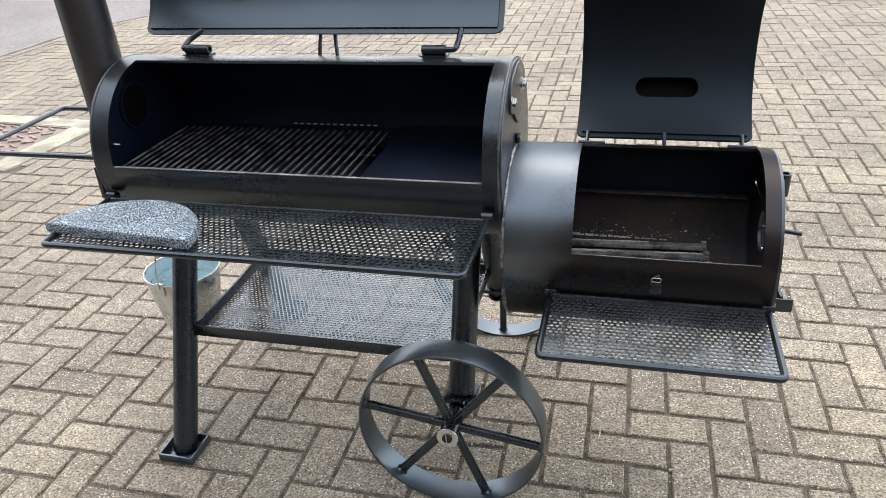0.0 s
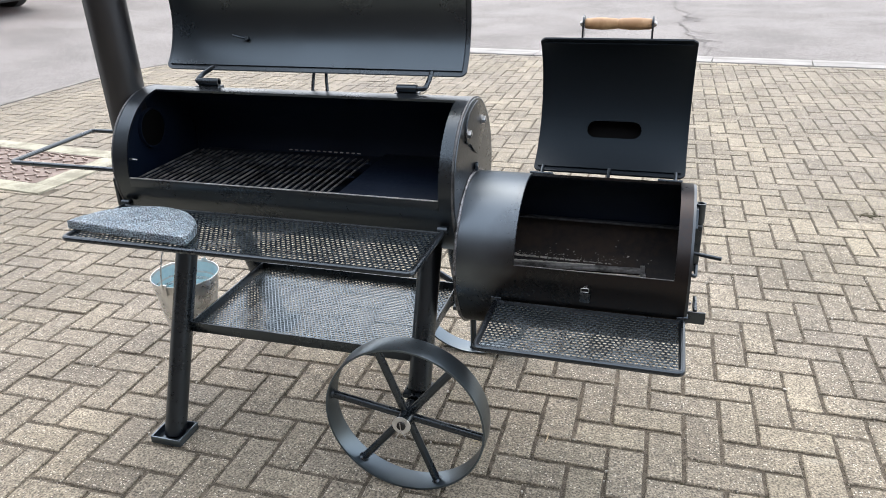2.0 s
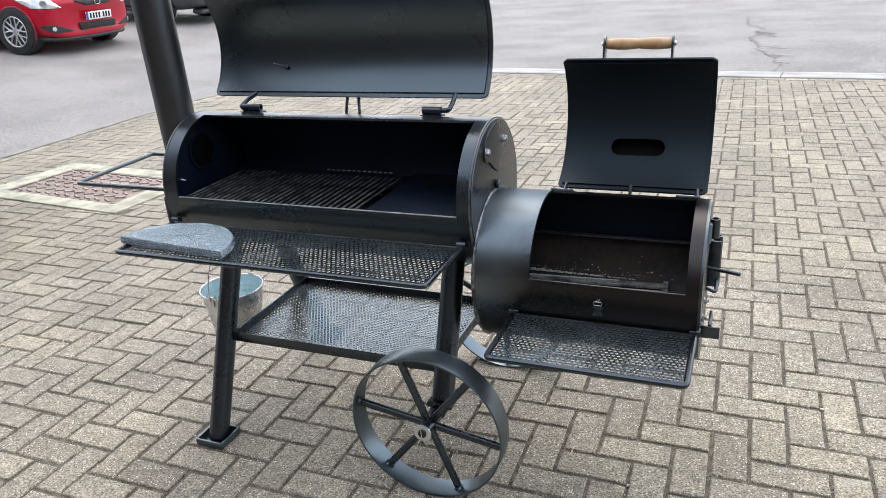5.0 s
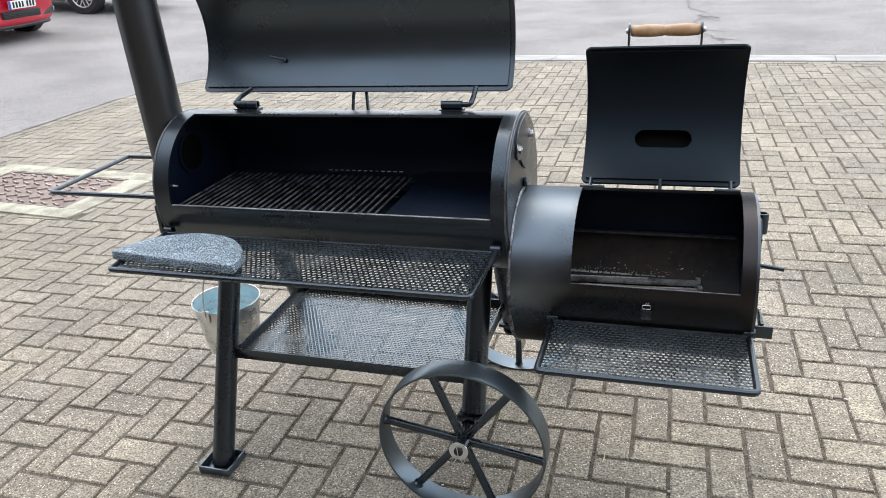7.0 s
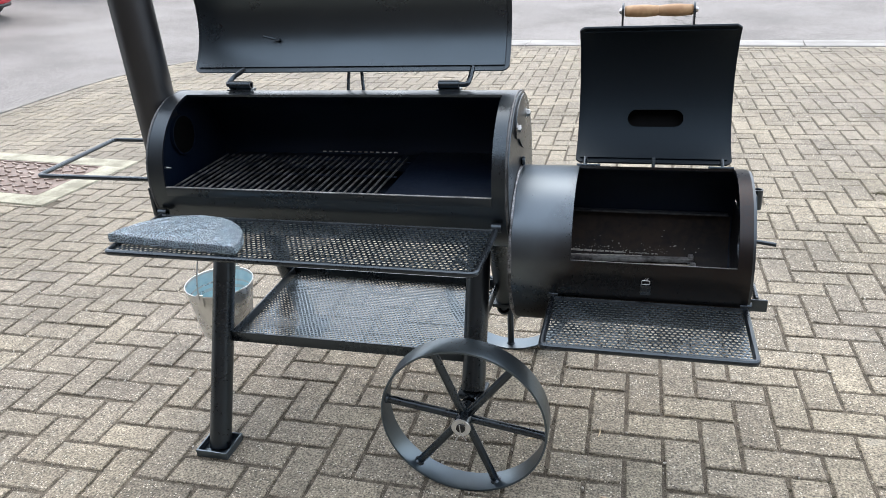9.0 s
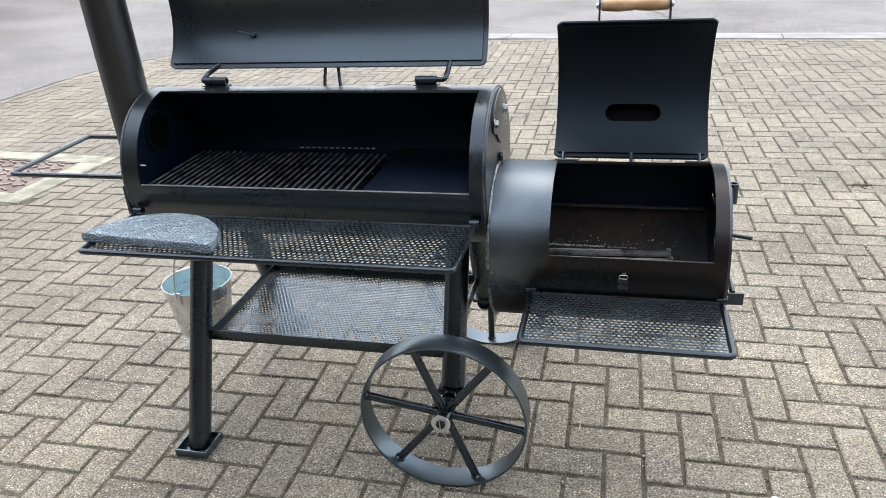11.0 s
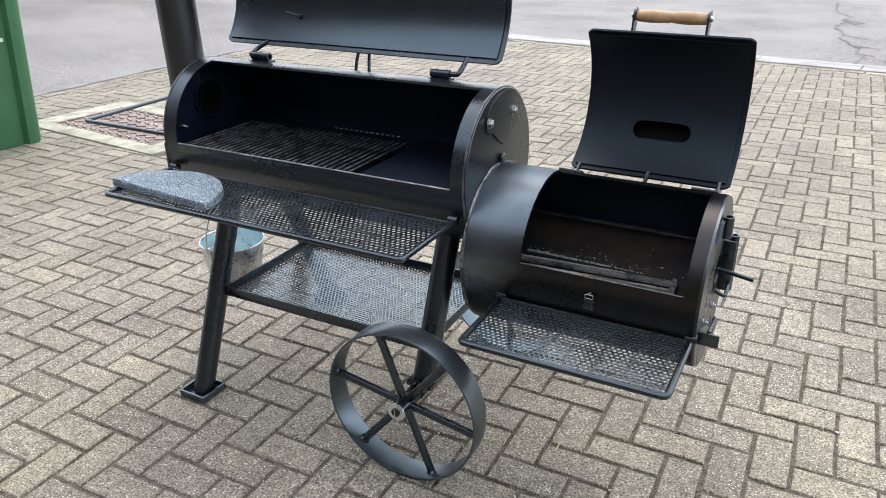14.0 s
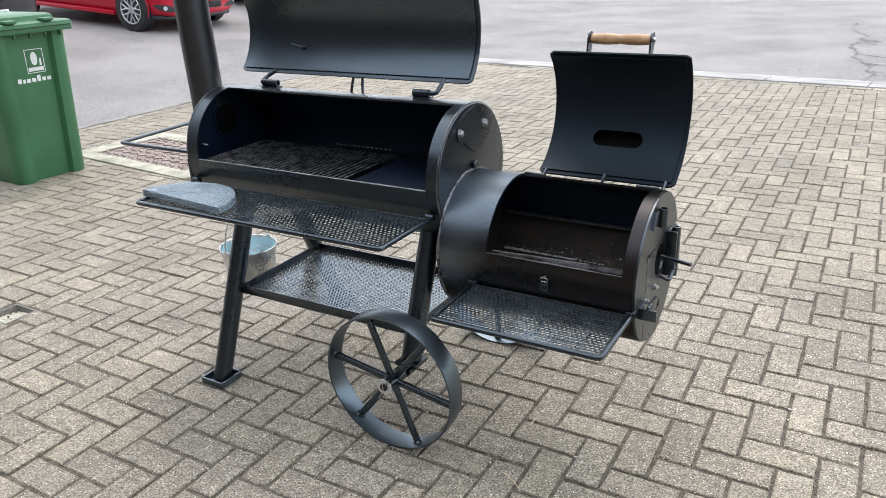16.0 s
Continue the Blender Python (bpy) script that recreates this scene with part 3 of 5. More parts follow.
part("bare_edge", bm, EDGE_WORN, chamber, "thin bare steel edge")



def ease(bm, centre, xs, angles, dx, da):
    """Pulls the four corners of a rolled sheet in, so that they look rounded."""
    cy, cz = centre
    for v in bm.verts:
        a = math.degrees(math.atan2(v.co.z - cz, v.co.y - cy))
        r = math.hypot(v.co.z - cz, v.co.y - cy)
        for x in xs:
            for b in angles:
                if abs(v.co.x - x) < 1e-4 and abs(a - b) < 0.05:
                    t = radians(b + (da if b < 0 else -da))
                    v.co = (x + (dx if x == xs[0] else -dx), cy + r * math.cos(t), cz + r * math.sin(t))


# damper plate and bolts on the firebox end of the chamber
X = MRT + 0.0065
outline = [(0.500, 0.880), (0.474, 0.908), (0.440, 0.928), (0.410, 0.936), (0.380, 0.935), (0.353, 0.930), (0.330, 0.923), (0.312, 0.914), (0.298, 0.902), (0.290, 0.888), (0.286, 0.872),
           (0.289, 0.860), (0.297, 0.852), (0.308, 0.848), (0.322, 0.846), (0.336, 0.838), (0.346, 0.829), (0.366, 0.815), (0.392, 0.802), (0.394, 0.806), (0.440, 0.822), (0.484, 0.846)]
bm = bmesh.new()
plate(bm, outline, "x", X, 0.004)
part("damper_plate", bm, BROWNED, smoker)
for y, z in ((0.298, 0.877), (0.443, 0.878)):
    bm = bmesh.new()
    nut(bm, (X + 0.004, y, z), (1, 0, 0), 0.0095, 0.008, 0.002)
    part("damper_bolt", bm, STEEL, smoker, "shiny bare steel bolt")
bm = bmesh.new()
disc(bm, (X, 0.381, 0.770), (1, 0, 0), 0.012, 0.010, 24, 0.003)
part("plug", bm, BLACK, smoker)

# chamber lid, tipped open
LC, LR = (0.303, 1.138), 0.214
bm = bmesh.new()
shell(bm, LC, LR, 0.004, span(-0.826, 0.046, 6), span(-42, 53, 36))
lid = part("chamber_lid", bm, LID, smoker, "curved black lid standing open")
bm = bmesh.new()
shell(bm, LC, LR + 0.0055, 0.005, [-0.838, -0.822, -0.806, 0.026, 0.042, 0.058], [-45.5, -42, -38] + span(-34, 57, 32), lambda x, a: -0.806 < x < 0.026 and a > -38)
ease(bm, LC, (-0.838, 0.058), (-45.5,), 0.006, 1.2)
part("lid_rim", bm, BLACK, lid)
bm = bmesh.new()
t = radians(-21)
p = Vector((-0.588, LC[0] + (LR - 0.004) * math.cos(t), LC[1] + (LR - 0.004) * math.sin(t)))
nrm = Vector((0, -math.cos(t), -math.sin(t)))
disc(bm, p, nrm, 0.0068, 0.010, 14, 0.0015)
tube(bm, [p + nrm * 0.004, p + nrm * 0.012 + Vector((-0.008, 0, 0)), p + nrm * 0.03 + Vector((-0.03, 0, 0.004))], 0.0028, 8)
part("thermometer_probe", bm, BLACK, lid)
for x, h, s in ((-0.681, 0.032, -1), (-0.091, 0.027, 1)):
    bm = bmesh.new()
    pipe(bm, (x - h, 0.42, 0.956), (x + h, 0.42, 0.956), 0.0105, 0.004, 24)
    box(bm, (x - h - 0.004, 0.404, 0.937), (x + h + 0.004, 0.436, 0.946), 0.001)
    hinge = part("hinge_barrel", bm, BLACK, smoker)
    bm = bmesh.new()
    if s < 0:
        track = [(x, 0.42, 0.956), (x - h - 0.010, 0.42, 0.956), (x - h - 0.002, 0.445, 0.972), (x - h + 0.030, 0.462, 0.992)]
    else:
        track = [(x, 0.42, 0.956), (x + h + 0.022, 0.42, 0.956), (x + h + 0.026, 0.445, 0.975), (x + h + 0.028, 0.462, 0.992)]
    tube(bm, bend(track, 0.010, 5), 0.0066, 12)
    part("hinge_pin", bm, BLACK, hinge)
for foot, head in ((-0.390, -0.382), (-0.343, -0.356)):
    bm = bmesh.new()
    tube(bm, [(foot, 0.470, 0.915), (foot + 0.3 * (head - foot), 0.478, 0.955), (head, 0.505, 1.03)], 0.0046, 10)
    part("lid_stop", bm, BLACK, smoker)

# chimney
bm = bmesh.new()
pipe(bm, (-0.907, 0.348, 0.80), (-0.935, 0.348, 1.75), 0.0548, 0.004, 48)
stack = part("chimney", bm, FLUE, smoker, "tall satin black round steel chimney")
# throat box, near black so it reads as shade through the outlet
bm = bmesh.new()
box(bm, (-0.905, 0.318, 0.806), (ML - 0.006, 0.378, 0.90), 0.01)
part("chimney_throat", bm, HOLE_BLACK, smoker)
bm = bmesh.new()
disc(bm, (-0.907, 0.348, 0.797), (0, 0, 1), 0.0543, 0.003, 48)
part("chimney_base", bm, BLACK, stack)
bm = bmesh.new()
pipe(bm, (ML - 0.001, 0.360, 0.832), (ML + 0.012, 0.360, 0.832), 0.056, 0.004, 48)
collar = part("smoke_outlet", bm, SOOT, chamber, "sooty round collar of the smoke outlet")
# black disc stands in for the unlit depth of the outlet
bm = bmesh.new()
disc(bm, (ML + 0.0065, 0.360, 0.832), (1, 0, 0), 0.0535, 0.001, 48)
part("outlet_dark_disc", bm, HOLE_BLACK, collar, "black disc that paints the dark depth of the smoke outlet")

# towing rail at the chimney end
bm = bmesh.new()
tube(bm, bend([(ML, 0.212, 0.75), (-1.238, 0.212, 0.75), (-1.252, 0.565, 0.75), (ML, 0.565, 0.75)], 0.016), 0.0065, 10)
part("side_rail", bm, BLACK, smoker, "bent black round bar handle")
bm = bmesh.new()
box(bm, (-0.872, 0.185, 0.655), (-0.862, 0.21, 0.735), 0.002)
part("rail_lug", bm, BLACK, smoker)

# firebox
bm = bmesh.new()
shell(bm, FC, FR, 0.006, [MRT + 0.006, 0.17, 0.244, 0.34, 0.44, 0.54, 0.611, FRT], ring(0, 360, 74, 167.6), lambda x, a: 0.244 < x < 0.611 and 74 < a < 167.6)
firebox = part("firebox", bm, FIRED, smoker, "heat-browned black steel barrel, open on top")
bm = bmesh.new()
shell(bm, FC, FR - 0.0065, 0.0012, [MRT + 0.008, 0.244, 0.34, 0.44, 0.54, 0.611, FRT - 0.002], ring(0, 360, 72, 169.5), lambda x, a: 0.244 < x < 0.611 and 72 < a < 169.5)
part("soot_lining", bm, SOOT, firebox, "sooty inside of the firebox")
bm = bmesh.new()
shell(bm, FC, FR - 0.0085, 0.0015, [MRT + 0.012, 0.2, 0.3, 0.4, 0.5, FRT - 0.006], span(-150, 4, 40))
part("fire_liner", bm, BURNT, firebox, "burnt brown lower wall of the firebox")
bm = bmesh.new()
SLOT = [(0.378 + 0.046 * math.cos(t), 0.572 + 0.044 * math.sin(t)) for t in span(0, 2 * math.pi, 80)[:-1]]
DY, DZ, ER = 0.253, 0.624, FR - 0.002      # front and upper edge of the door, radius of the end plate


def rim_z(y, sign):
    return FC[1] + sign * math.sqrt(ER * ER - (y - FC[0]) ** 2)


def rim_arc(a, b, n):
    return [(FC[0] + ER * math.cos(t), FC[1] + ER * math.sin(t)) for t in span(a, b, n)]


top_a, low_a = math.asin((DZ - FC[1]) / ER), math.atan2(rim_z(DY, -1) - FC[1], DY - FC[0])
plate(bm, rim_arc(top_a, low_a + 2 * math.pi, 60) + [(DY, DZ)], "x", FRT, 0.006)
end = part("firebox_end_plate", bm, BROWNED, smoker)
bm = bmesh.new()
disc(bm, (MRT + 0.0065, *FC), (1, 0, 0), FR - 0.001, 0.005, 72)
part("firebox_end_plate", bm, BURNT, smoker)
bm = bmesh.new()
tube(bm, [(MRT + 0.008, FC[0] + (FR + 0.001) * math.cos(t), FC[1] + (FR + 0.001) * math.sin(t)) for t in span(0, 2 * math.pi, 90)[:-1]], [0.0042 + 0.0011 * math.sin(37 * k) for k in range(90)], 6, closed=True)
part("weld_bead", bm, BEAD, smoker, "silvery bare weld bead")
bm = bmesh.new()
box(bm, (0.12, 0.530, 0.578), (0.625, 0.5475, 0.583), 0.001)
part("inner_ledge", bm, WELD, firebox)

# blistered paint beside the opening
random.seed(21)
bm = bmesh.new()
for k in range(50):
    t, r = radians(random.uniform(102, 166)), random.uniform(0.0005, 0.0014)
    x = 0.243 - abs(random.gauss(0.004, 0.009))
    m = Matrix.Translation((x, FC[0] + FR * math.cos(t), FC[1] + FR * math.sin(t))) @ Matrix.Rotation(t - math.pi / 2, 4, "X") @ Matrix.Diagonal((1, 1, 0.35, 1))
    bmesh.ops.create_icosphere(bm, subdivisions=1, radius=r, matrix=m)
part("paint_blisters", bm, BLACK, firebox, "small blisters in the burnt paint")["kind"] = "stuff"
bm = bmesh.new()
t = radians(167.6)
ey, ez = FC[0] + (FR - 0.003) * math.cos(t), FC[1] + (FR - 0.003) * math.sin(t)
box(bm, (0.245, ey - 0.0022, ez - 0.001), (0.610, ey + 0.0012, ez + 0.0018), 0.0005)
part("bare_edge", bm, WELD, firebox, "thin bare steel edge")
# firebox lid, tipped open, with its oval vent
KC, KR = (0.501, 0.904), 0.205
x0, x1, a0, a1 = 0.230, 0.613, -66.5, 43.5
vx0, vx1, va0, va1 = 0.34, 0.51, -38.0, -21.5
bm = bmesh.new()
shell(bm, KC, KR, 0.004, sorted(span(x0, x1, 5) + [vx0, vx1]), sorted(span(a0, a1, 34) + [va0, va1]), lambda x, a: vx0 < x < vx1 and va0 < a < va1)


def on_lid(x, a, r):
    return (x, KC[0] + r * math.cos(radians(a)), KC[1] + r * math.sin(radians(a)))


N, vc, hw, hh = 40, ((0.352 + 0.500) / 2, -29.7), 0.0745, 7.0
inner, outer = [], []
for k in range(N):
    t = 2 * math.pi * k / N
    ux, ua = math.cos(t), math.sin(t)
    ex = (hw - 0.0245) * (1 if ux > 0 else -1) + 0.0245 * ux if abs(ux) > 1e-6 else 0
    inner.append((vc[0] + ex, vc[1] + hh * ua))
    s = min((vx1 - vx0) / 2 / max(abs(ux), 1e-6), (vx1 - vx0) / 2 / max(abs(ua), 1e-6))
    outer.append((min(vx1, max(vx0, (vx0 + vx1) / 2 + s * ux)), min(va1, max(va0, (va0 + va1) / 2 + s * (va1 - va0) / (vx1 - vx0) * ua))))
for r, flip in ((KR, False), (KR - 0.004, True)):
    vi = [bm.verts.new(on_lid(*p, r)) for p in inner]
    vo = [bm.verts.new(on_lid(*p, r)) for p in outer]
    for k in range(N):
        q = (k + 1) % N
        f = (vo[k], vo[q], vi[q], vi[k])
        bm.faces.new(f[::-1] if flip else f)
    if flip:
        for k in range(N):
            q = (k + 1) % N
            bm.faces.new((vi[k], vi[q], back[q], back[k]))
    back = vi
flid = part("firebox_lid", bm, DULL, smoker, "curved black lid standing open with an oval vent")
bm = bmesh.new()
shell(bm, KC, KR + 0.0055, 0.005, [0.218, 0.231, 0.245, 0.598, 0.612, 0.625], [-70.6, -66.5, -60] + span(-50, 36, 26) + [43.5, 47], lambda x, a: 0.245 < x < 0.598 and -60 < a < 36)
ease(bm, KC, (0.218, 0.625), (-70.6, 47), 0.006, 1.6)
part("lid_rim", bm, DULL, flid)
# cover behind the vent, near black so the oval reads as deep shade
bm = bmesh.new()
shell(bm, KC, KR + 0.034, 0.003, [0.325, 0.525], span(-44, -16, 8))
for lo, hi in ((0.325, 0.329), (0.521, 0.525)):
    shell(bm, KC, KR + 0.0345, 0.034, [lo, hi], span(-44, -16, 8))
for lo, hi in ((-44, -43), (-17, -16)):
    shell(bm, KC, KR + 0.0345, 0.034, [0.329, 0.521], [lo, hi])
part("vent_cover", bm, HOLE_BLACK, flid)
# wooden grip between two flat brackets
for x in (0.327, 0.507):
    bm = bmesh.new()
    q = [(0.660, 1.034), (0.677, 1.028), (0.697, 1.066), (0.704, 1.084)] + [(0.6875 + 0.0185 * math.cos(t), 1.092 + 0.0185 * math.sin(t)) for t in span(0.0, math.pi, 8)] + [(0.666, 1.078)]
    plate(bm, q, "x", x - 0.0025, 0.005)
    part("handle_bracket", bm, BROWNED, flid)
bm = bmesh.new()
turned = []
for q in span(0, 0.173, 40):
    f = q / 0.173
    r = 0.0150 - 0.0010 * math.cos(4 * math.pi * f) - 0.0016 * math.exp(-((f - 0.5) / 0.022) ** 2)
    turned.append((r - 0.0025 * max(0.0, 1 - min(f, 1 - f) / 0.02), q))
lathe(bm, (0.3310, 0.687, 1.0895), [(0.0, 0)] + turned + [(0.0, 0.173)], 32, (1, 0, 0))
grip = part("grip", bm, WOOD, flid, "turned pale wooden handle grip")
for x, d in ((0.5098, 1), (0.3242, -1)):
    bm = bmesh.new()
    disc(bm, (x, 0.687, 1.0895), (d, 0, 0), 0.0088, 0.0015, 24)
    lathe(bm, (x + d * 0.0015, 0.687, 1.0895), [(0.0072, 0), (0.0066, 0.0032), (0.0044, 0.0055), (0.0, 0.0062)], 20, (d, 0, 0))
    part("grip_bolt", bm, STEEL, grip, "shiny domed steel bolt")
for x in (0.246, 0.426, 0.60):
    bm = bmesh.new()
    tube(bm, [(x, 0.50, 0.70), (x, 0.535, 0.70), (x, 0.572, 0.722)], 0.0048, 8)
    hinge = part("lid_hinge_pin", bm, BLACK, smoker)
for x in (0.262, 0.585):
    bm = bmesh.new()
    box(bm, (-0.03, -0.024, -0.001), (0.03, 0.024, 0.005), 0.001, Matrix.Translation((x, FC[0] + FR * math.cos(radians(60)), FC[1] + FR * math.sin(radians(60)))) @ Matrix.Rotation(radians(-30), 4, "X"))
    part("hinge_plate", bm, BLACK, smoker)
bm = bmesh.new()
t = radians(180)
box(bm, (0.404, FC[0] - FR - 0.008, 0.528), (0.428, FC[0] - FR + 0.001, 0.552), 0.0015)
catch = part("lid_catch", bm, BROWNED, smoker)
bm = bmesh.new()
tube(bm, bend([(0.407, FC[0] - FR - 0.006, 0.555), (0.407, FC[0] - FR - 0.011, 0.567), (0.425, FC[0] - FR - 0.011, 0.567), (0.425, FC[0] - FR - 0.006, 0.555), (0.408, FC[0] - FR - 0.006, 0.555)], 0.003, 2), 0.0010, 6)
tube(bm, [(0.412, FC[0] - FR - 0.010, 0.567), (0.416, FC[0] - FR - 0.009, 0.572), (0.419, FC[0] - FR - 0.011, 0.569), (0.421, FC[0] - FR - 0.010, 0.574)], 0.0008, 6)
part("catch_loop", bm, STEEL, catch, "small bright wire loop")

# firebox door, its hinges and vent slide
D, FACE = FRT, FRT + 0.0062
gap = 0.0032
door_shape = [(DY + gap, DZ - gap)] + rim_arc(low_a + 0.018, top_a - 0.018, 44)
bm = bmesh.new()
plate_with_slot(bm, door_shape, SLOT, D, 0.0062)
fdoor = part("firebox_door", bm, BROWNED, smoker, "browned steel door cut into the firebox end")
# black plate on the face stands in for the darkness of a notch
bm = bmesh.new()
plate(bm, [(0.385, 0.425), (0.404, 0.428), (0.398, 0.449)], "x", FACE - 0.001, 0.0016)
part("notch_dark", bm, HOLE_BLACK, fdoor, "small dark triangular mark")
bm = bmesh.new()
tube(bm, [(D + 0.004, 0.405, 0.570), (D + 0.085, 0.388, 0.566)], 0.0052, 10)
part("slide_rod", bm, BLACK, fdoor)
bm = bmesh.new()
box(bm, (D + 0.006, 0.432, 0.505), (D + 0.034, 0.440, 0.632), 0.0015)
box(bm, (D + 0.006, 0.470, 0.505), (D + 0.034, 0.478, 0.632), 0.0015)
box(bm, (D + 0.006, 0.440, 0.505), (D + 0.014, 0.470, 0.632), 0.001)
pipe(bm, (D + 0.026, 0.455, 0.500), (D + 0.026, 0.455, 0.640), 0.0105, 0.004, 20)
part("slide_channel", bm, BLACK, fdoor)
bm = bmesh.new()
tube(bm, bend([(D + 0.006, 0.40, 0.515), (D + 0.03, 0.40, 0.505), (D + 0.03, 0.45, 0.53), (D + 0.006, 0.45, 0.535)], 0.008), 0.0048, 8)
part("door_pull", bm, BLACK, fdoor)
bm = bmesh.new()
pipe(bm, (FACE + 0.012, 0.330, 0.682), (FACE + 0.012, 0.330, 0.730), 0.0115, 0.0035, 20)
plate(bm, [(0.268, 0.690), (0.322, 0.690), (0.322, 0.724), (0.300, 0.724)], "x", FACE - 0.001, 0.008)
part("hinge_socket", bm, BLACK, smoker)
bm = bmesh.new()
box(bm, (FACE - 0.001, 0.205, 0.476), (FACE + 0.043, 0.211, 0.506), 0.001)
box(bm, (FACE - 0.001, 0.211, 0.476), (FACE + 0.005, 0.245, 0.506), 0.001)
box(bm, (FACE + 0.016, 0.211, 0.486), (FACE + 0.024, 0.285, 0.510), 0.002)
part("door_latch", bm, BLACK, smoker)
for y, z in ((0.345, 0.505), (0.262, 0.50)):
    bm = bmesh.new()
    nut(bm, (D + 0.006, y, z), (1, 0, 0), 0.007, 0.006, 0.005)
    part("door_bolt", bm, STEEL, fdoor, "shiny bare steel bolt")

# shelves


def rod_shelf(name, x0, x1, y0, y1, z, r, pitch, hole, label):
    bm = bmesh.new()
    tube(bm, bend([(x0, y1 + 0.012, z), (x0, y0, z), (x1, y0, z), (x1, y1 + 0.012, z)], 0.014), r, 10)
    tube(bm, [(x0, y1, z), (x1, y1, z)], r * 0.7, 8)
    top = part(name, bm, BLACK, smoker, label)
    v, f = perforated((x0 + r * 0.5, y0 + r * 0.5), (x1 - r * 0.5, y1 - 0.001), z + 0.001, pitch, hole)
    plain_mesh("perforated_sheet", v, f, SHEET, top)
    bm = bmesh.new()
    box(bm, (x0 + r, y1 - 0.001, z - 0.004), (x1 - r, y1 + 0.003, z + 0.0045), 0.0008)
    part("rear_edge", bm, WELD, top, "thin bare steel edge")
    for x in (x0, x1):
        bm = bmesh.new()
        pipe(bm, (x - 0.012, y1 + 0.014, z + 0.004), (x + 0.012, y1 + 0.014, z + 0.004), 0.011, 0.004, 16)
        part("shelf_lug", bm, BLACK, top)
    return top


rod_shelf("front_shelf", -0.836, 0.068, -0.062, 0.166, 0.664, 0.0072, 0.0130, 0.0049, "black perforated steel shelf with a round bar edge")
rod_shelf("firebox_shelf", 0.203, 0.637, -0.056, 0.160, 0.500, 0.0072, 0.0118, 0.0044, "small black perforated steel shelf with a round bar edge")
bm = bmesh.new()
box(bm, (-0.694, 0.178, 0.287), (-0.016, 0.182, 0.2905), 0.0008)
low = part("lower_shelf", bm, BLACK, smoker, "black perforated steel shelf between the legs")
for lo, hi in (((-0.700, 0.172), (-0.010, 0.178)), ((-0.700, 0.588), (-0.010, 0.594)), ((-0.700, 0.178), (-0.694, 0.588)), ((-0.016, 0.178), (-0.010, 0.588))):
    bm = bmesh.new()
    box(bm, (*lo, 0.286), (*hi, 0.316), 0.001)
    part("shelf_bar", bm, BLACK, low)
v, f = perforated((-0.694, 0.178), (-0.016, 0.588), 0.292, 0.0112, 0.0041)
plain_mesh("perforated_sheet", v, f, SHEET, low)

# legs, feet, axle, wheels
LY = (0.052, 2 * 0.386 - 0.052)
for x in (-0.728, 0.002):
    for y, s in zip(LY, (1, -1)):
        zb = 0.004 if x < -0.5 else 0.226
        bm = bmesh.new()
        yb = y + s * 0.40 * zb
        tube(bm, [(x, yb, zb), (x, y + s * 0.40 * 0.60, 0.60)], 0.0305, 28)
        leg = part("leg", bm, BLACK, smoker)
        bm = bmesh.new()
        if x < -0.5:
            box(bm, (x - 0.048, y - 0.046, 0.0), (x + 0.048, y + 0.046, 0.005), 0.001)
            for lo, hi in (((-0.048, -0.046), (0.048, -0.041)), ((-0.048, 0.041), (0.048, 0.046)), ((-0.048, -0.041), (-0.043, 0.041)), ((0.043, -0.041), (0.048, 0.041))):
                box(bm, (x + lo[0], y + lo[1], 0.005), (x + hi[0], y + hi[1], 0.022), 0.001)
            part("foot", bm, ROLLED, leg, "square black steel tray foot")
        else:
            box(bm, (x - 0.037, yb - s * 0.036, 0.214), (x + 0.037, yb + s * 0.036, 0.228), 0.005)
            pipe(bm, (x, yb - s * 0.045, 0.21), (x, yb + s * 0.03, 0.21), 0.022, 0.006, 24)
            part("axle_bracket", bm, BLACK, leg)
for y0, y1 in ((0.0, 0.165), (0.607, 0.772)):
    bm = bmesh.new()
    tube(bm, [(0, y0, 0.21), (0, y1, 0.21)], 0.0115, 16)
    part("stub_axle", bm, BLACK, smoker)
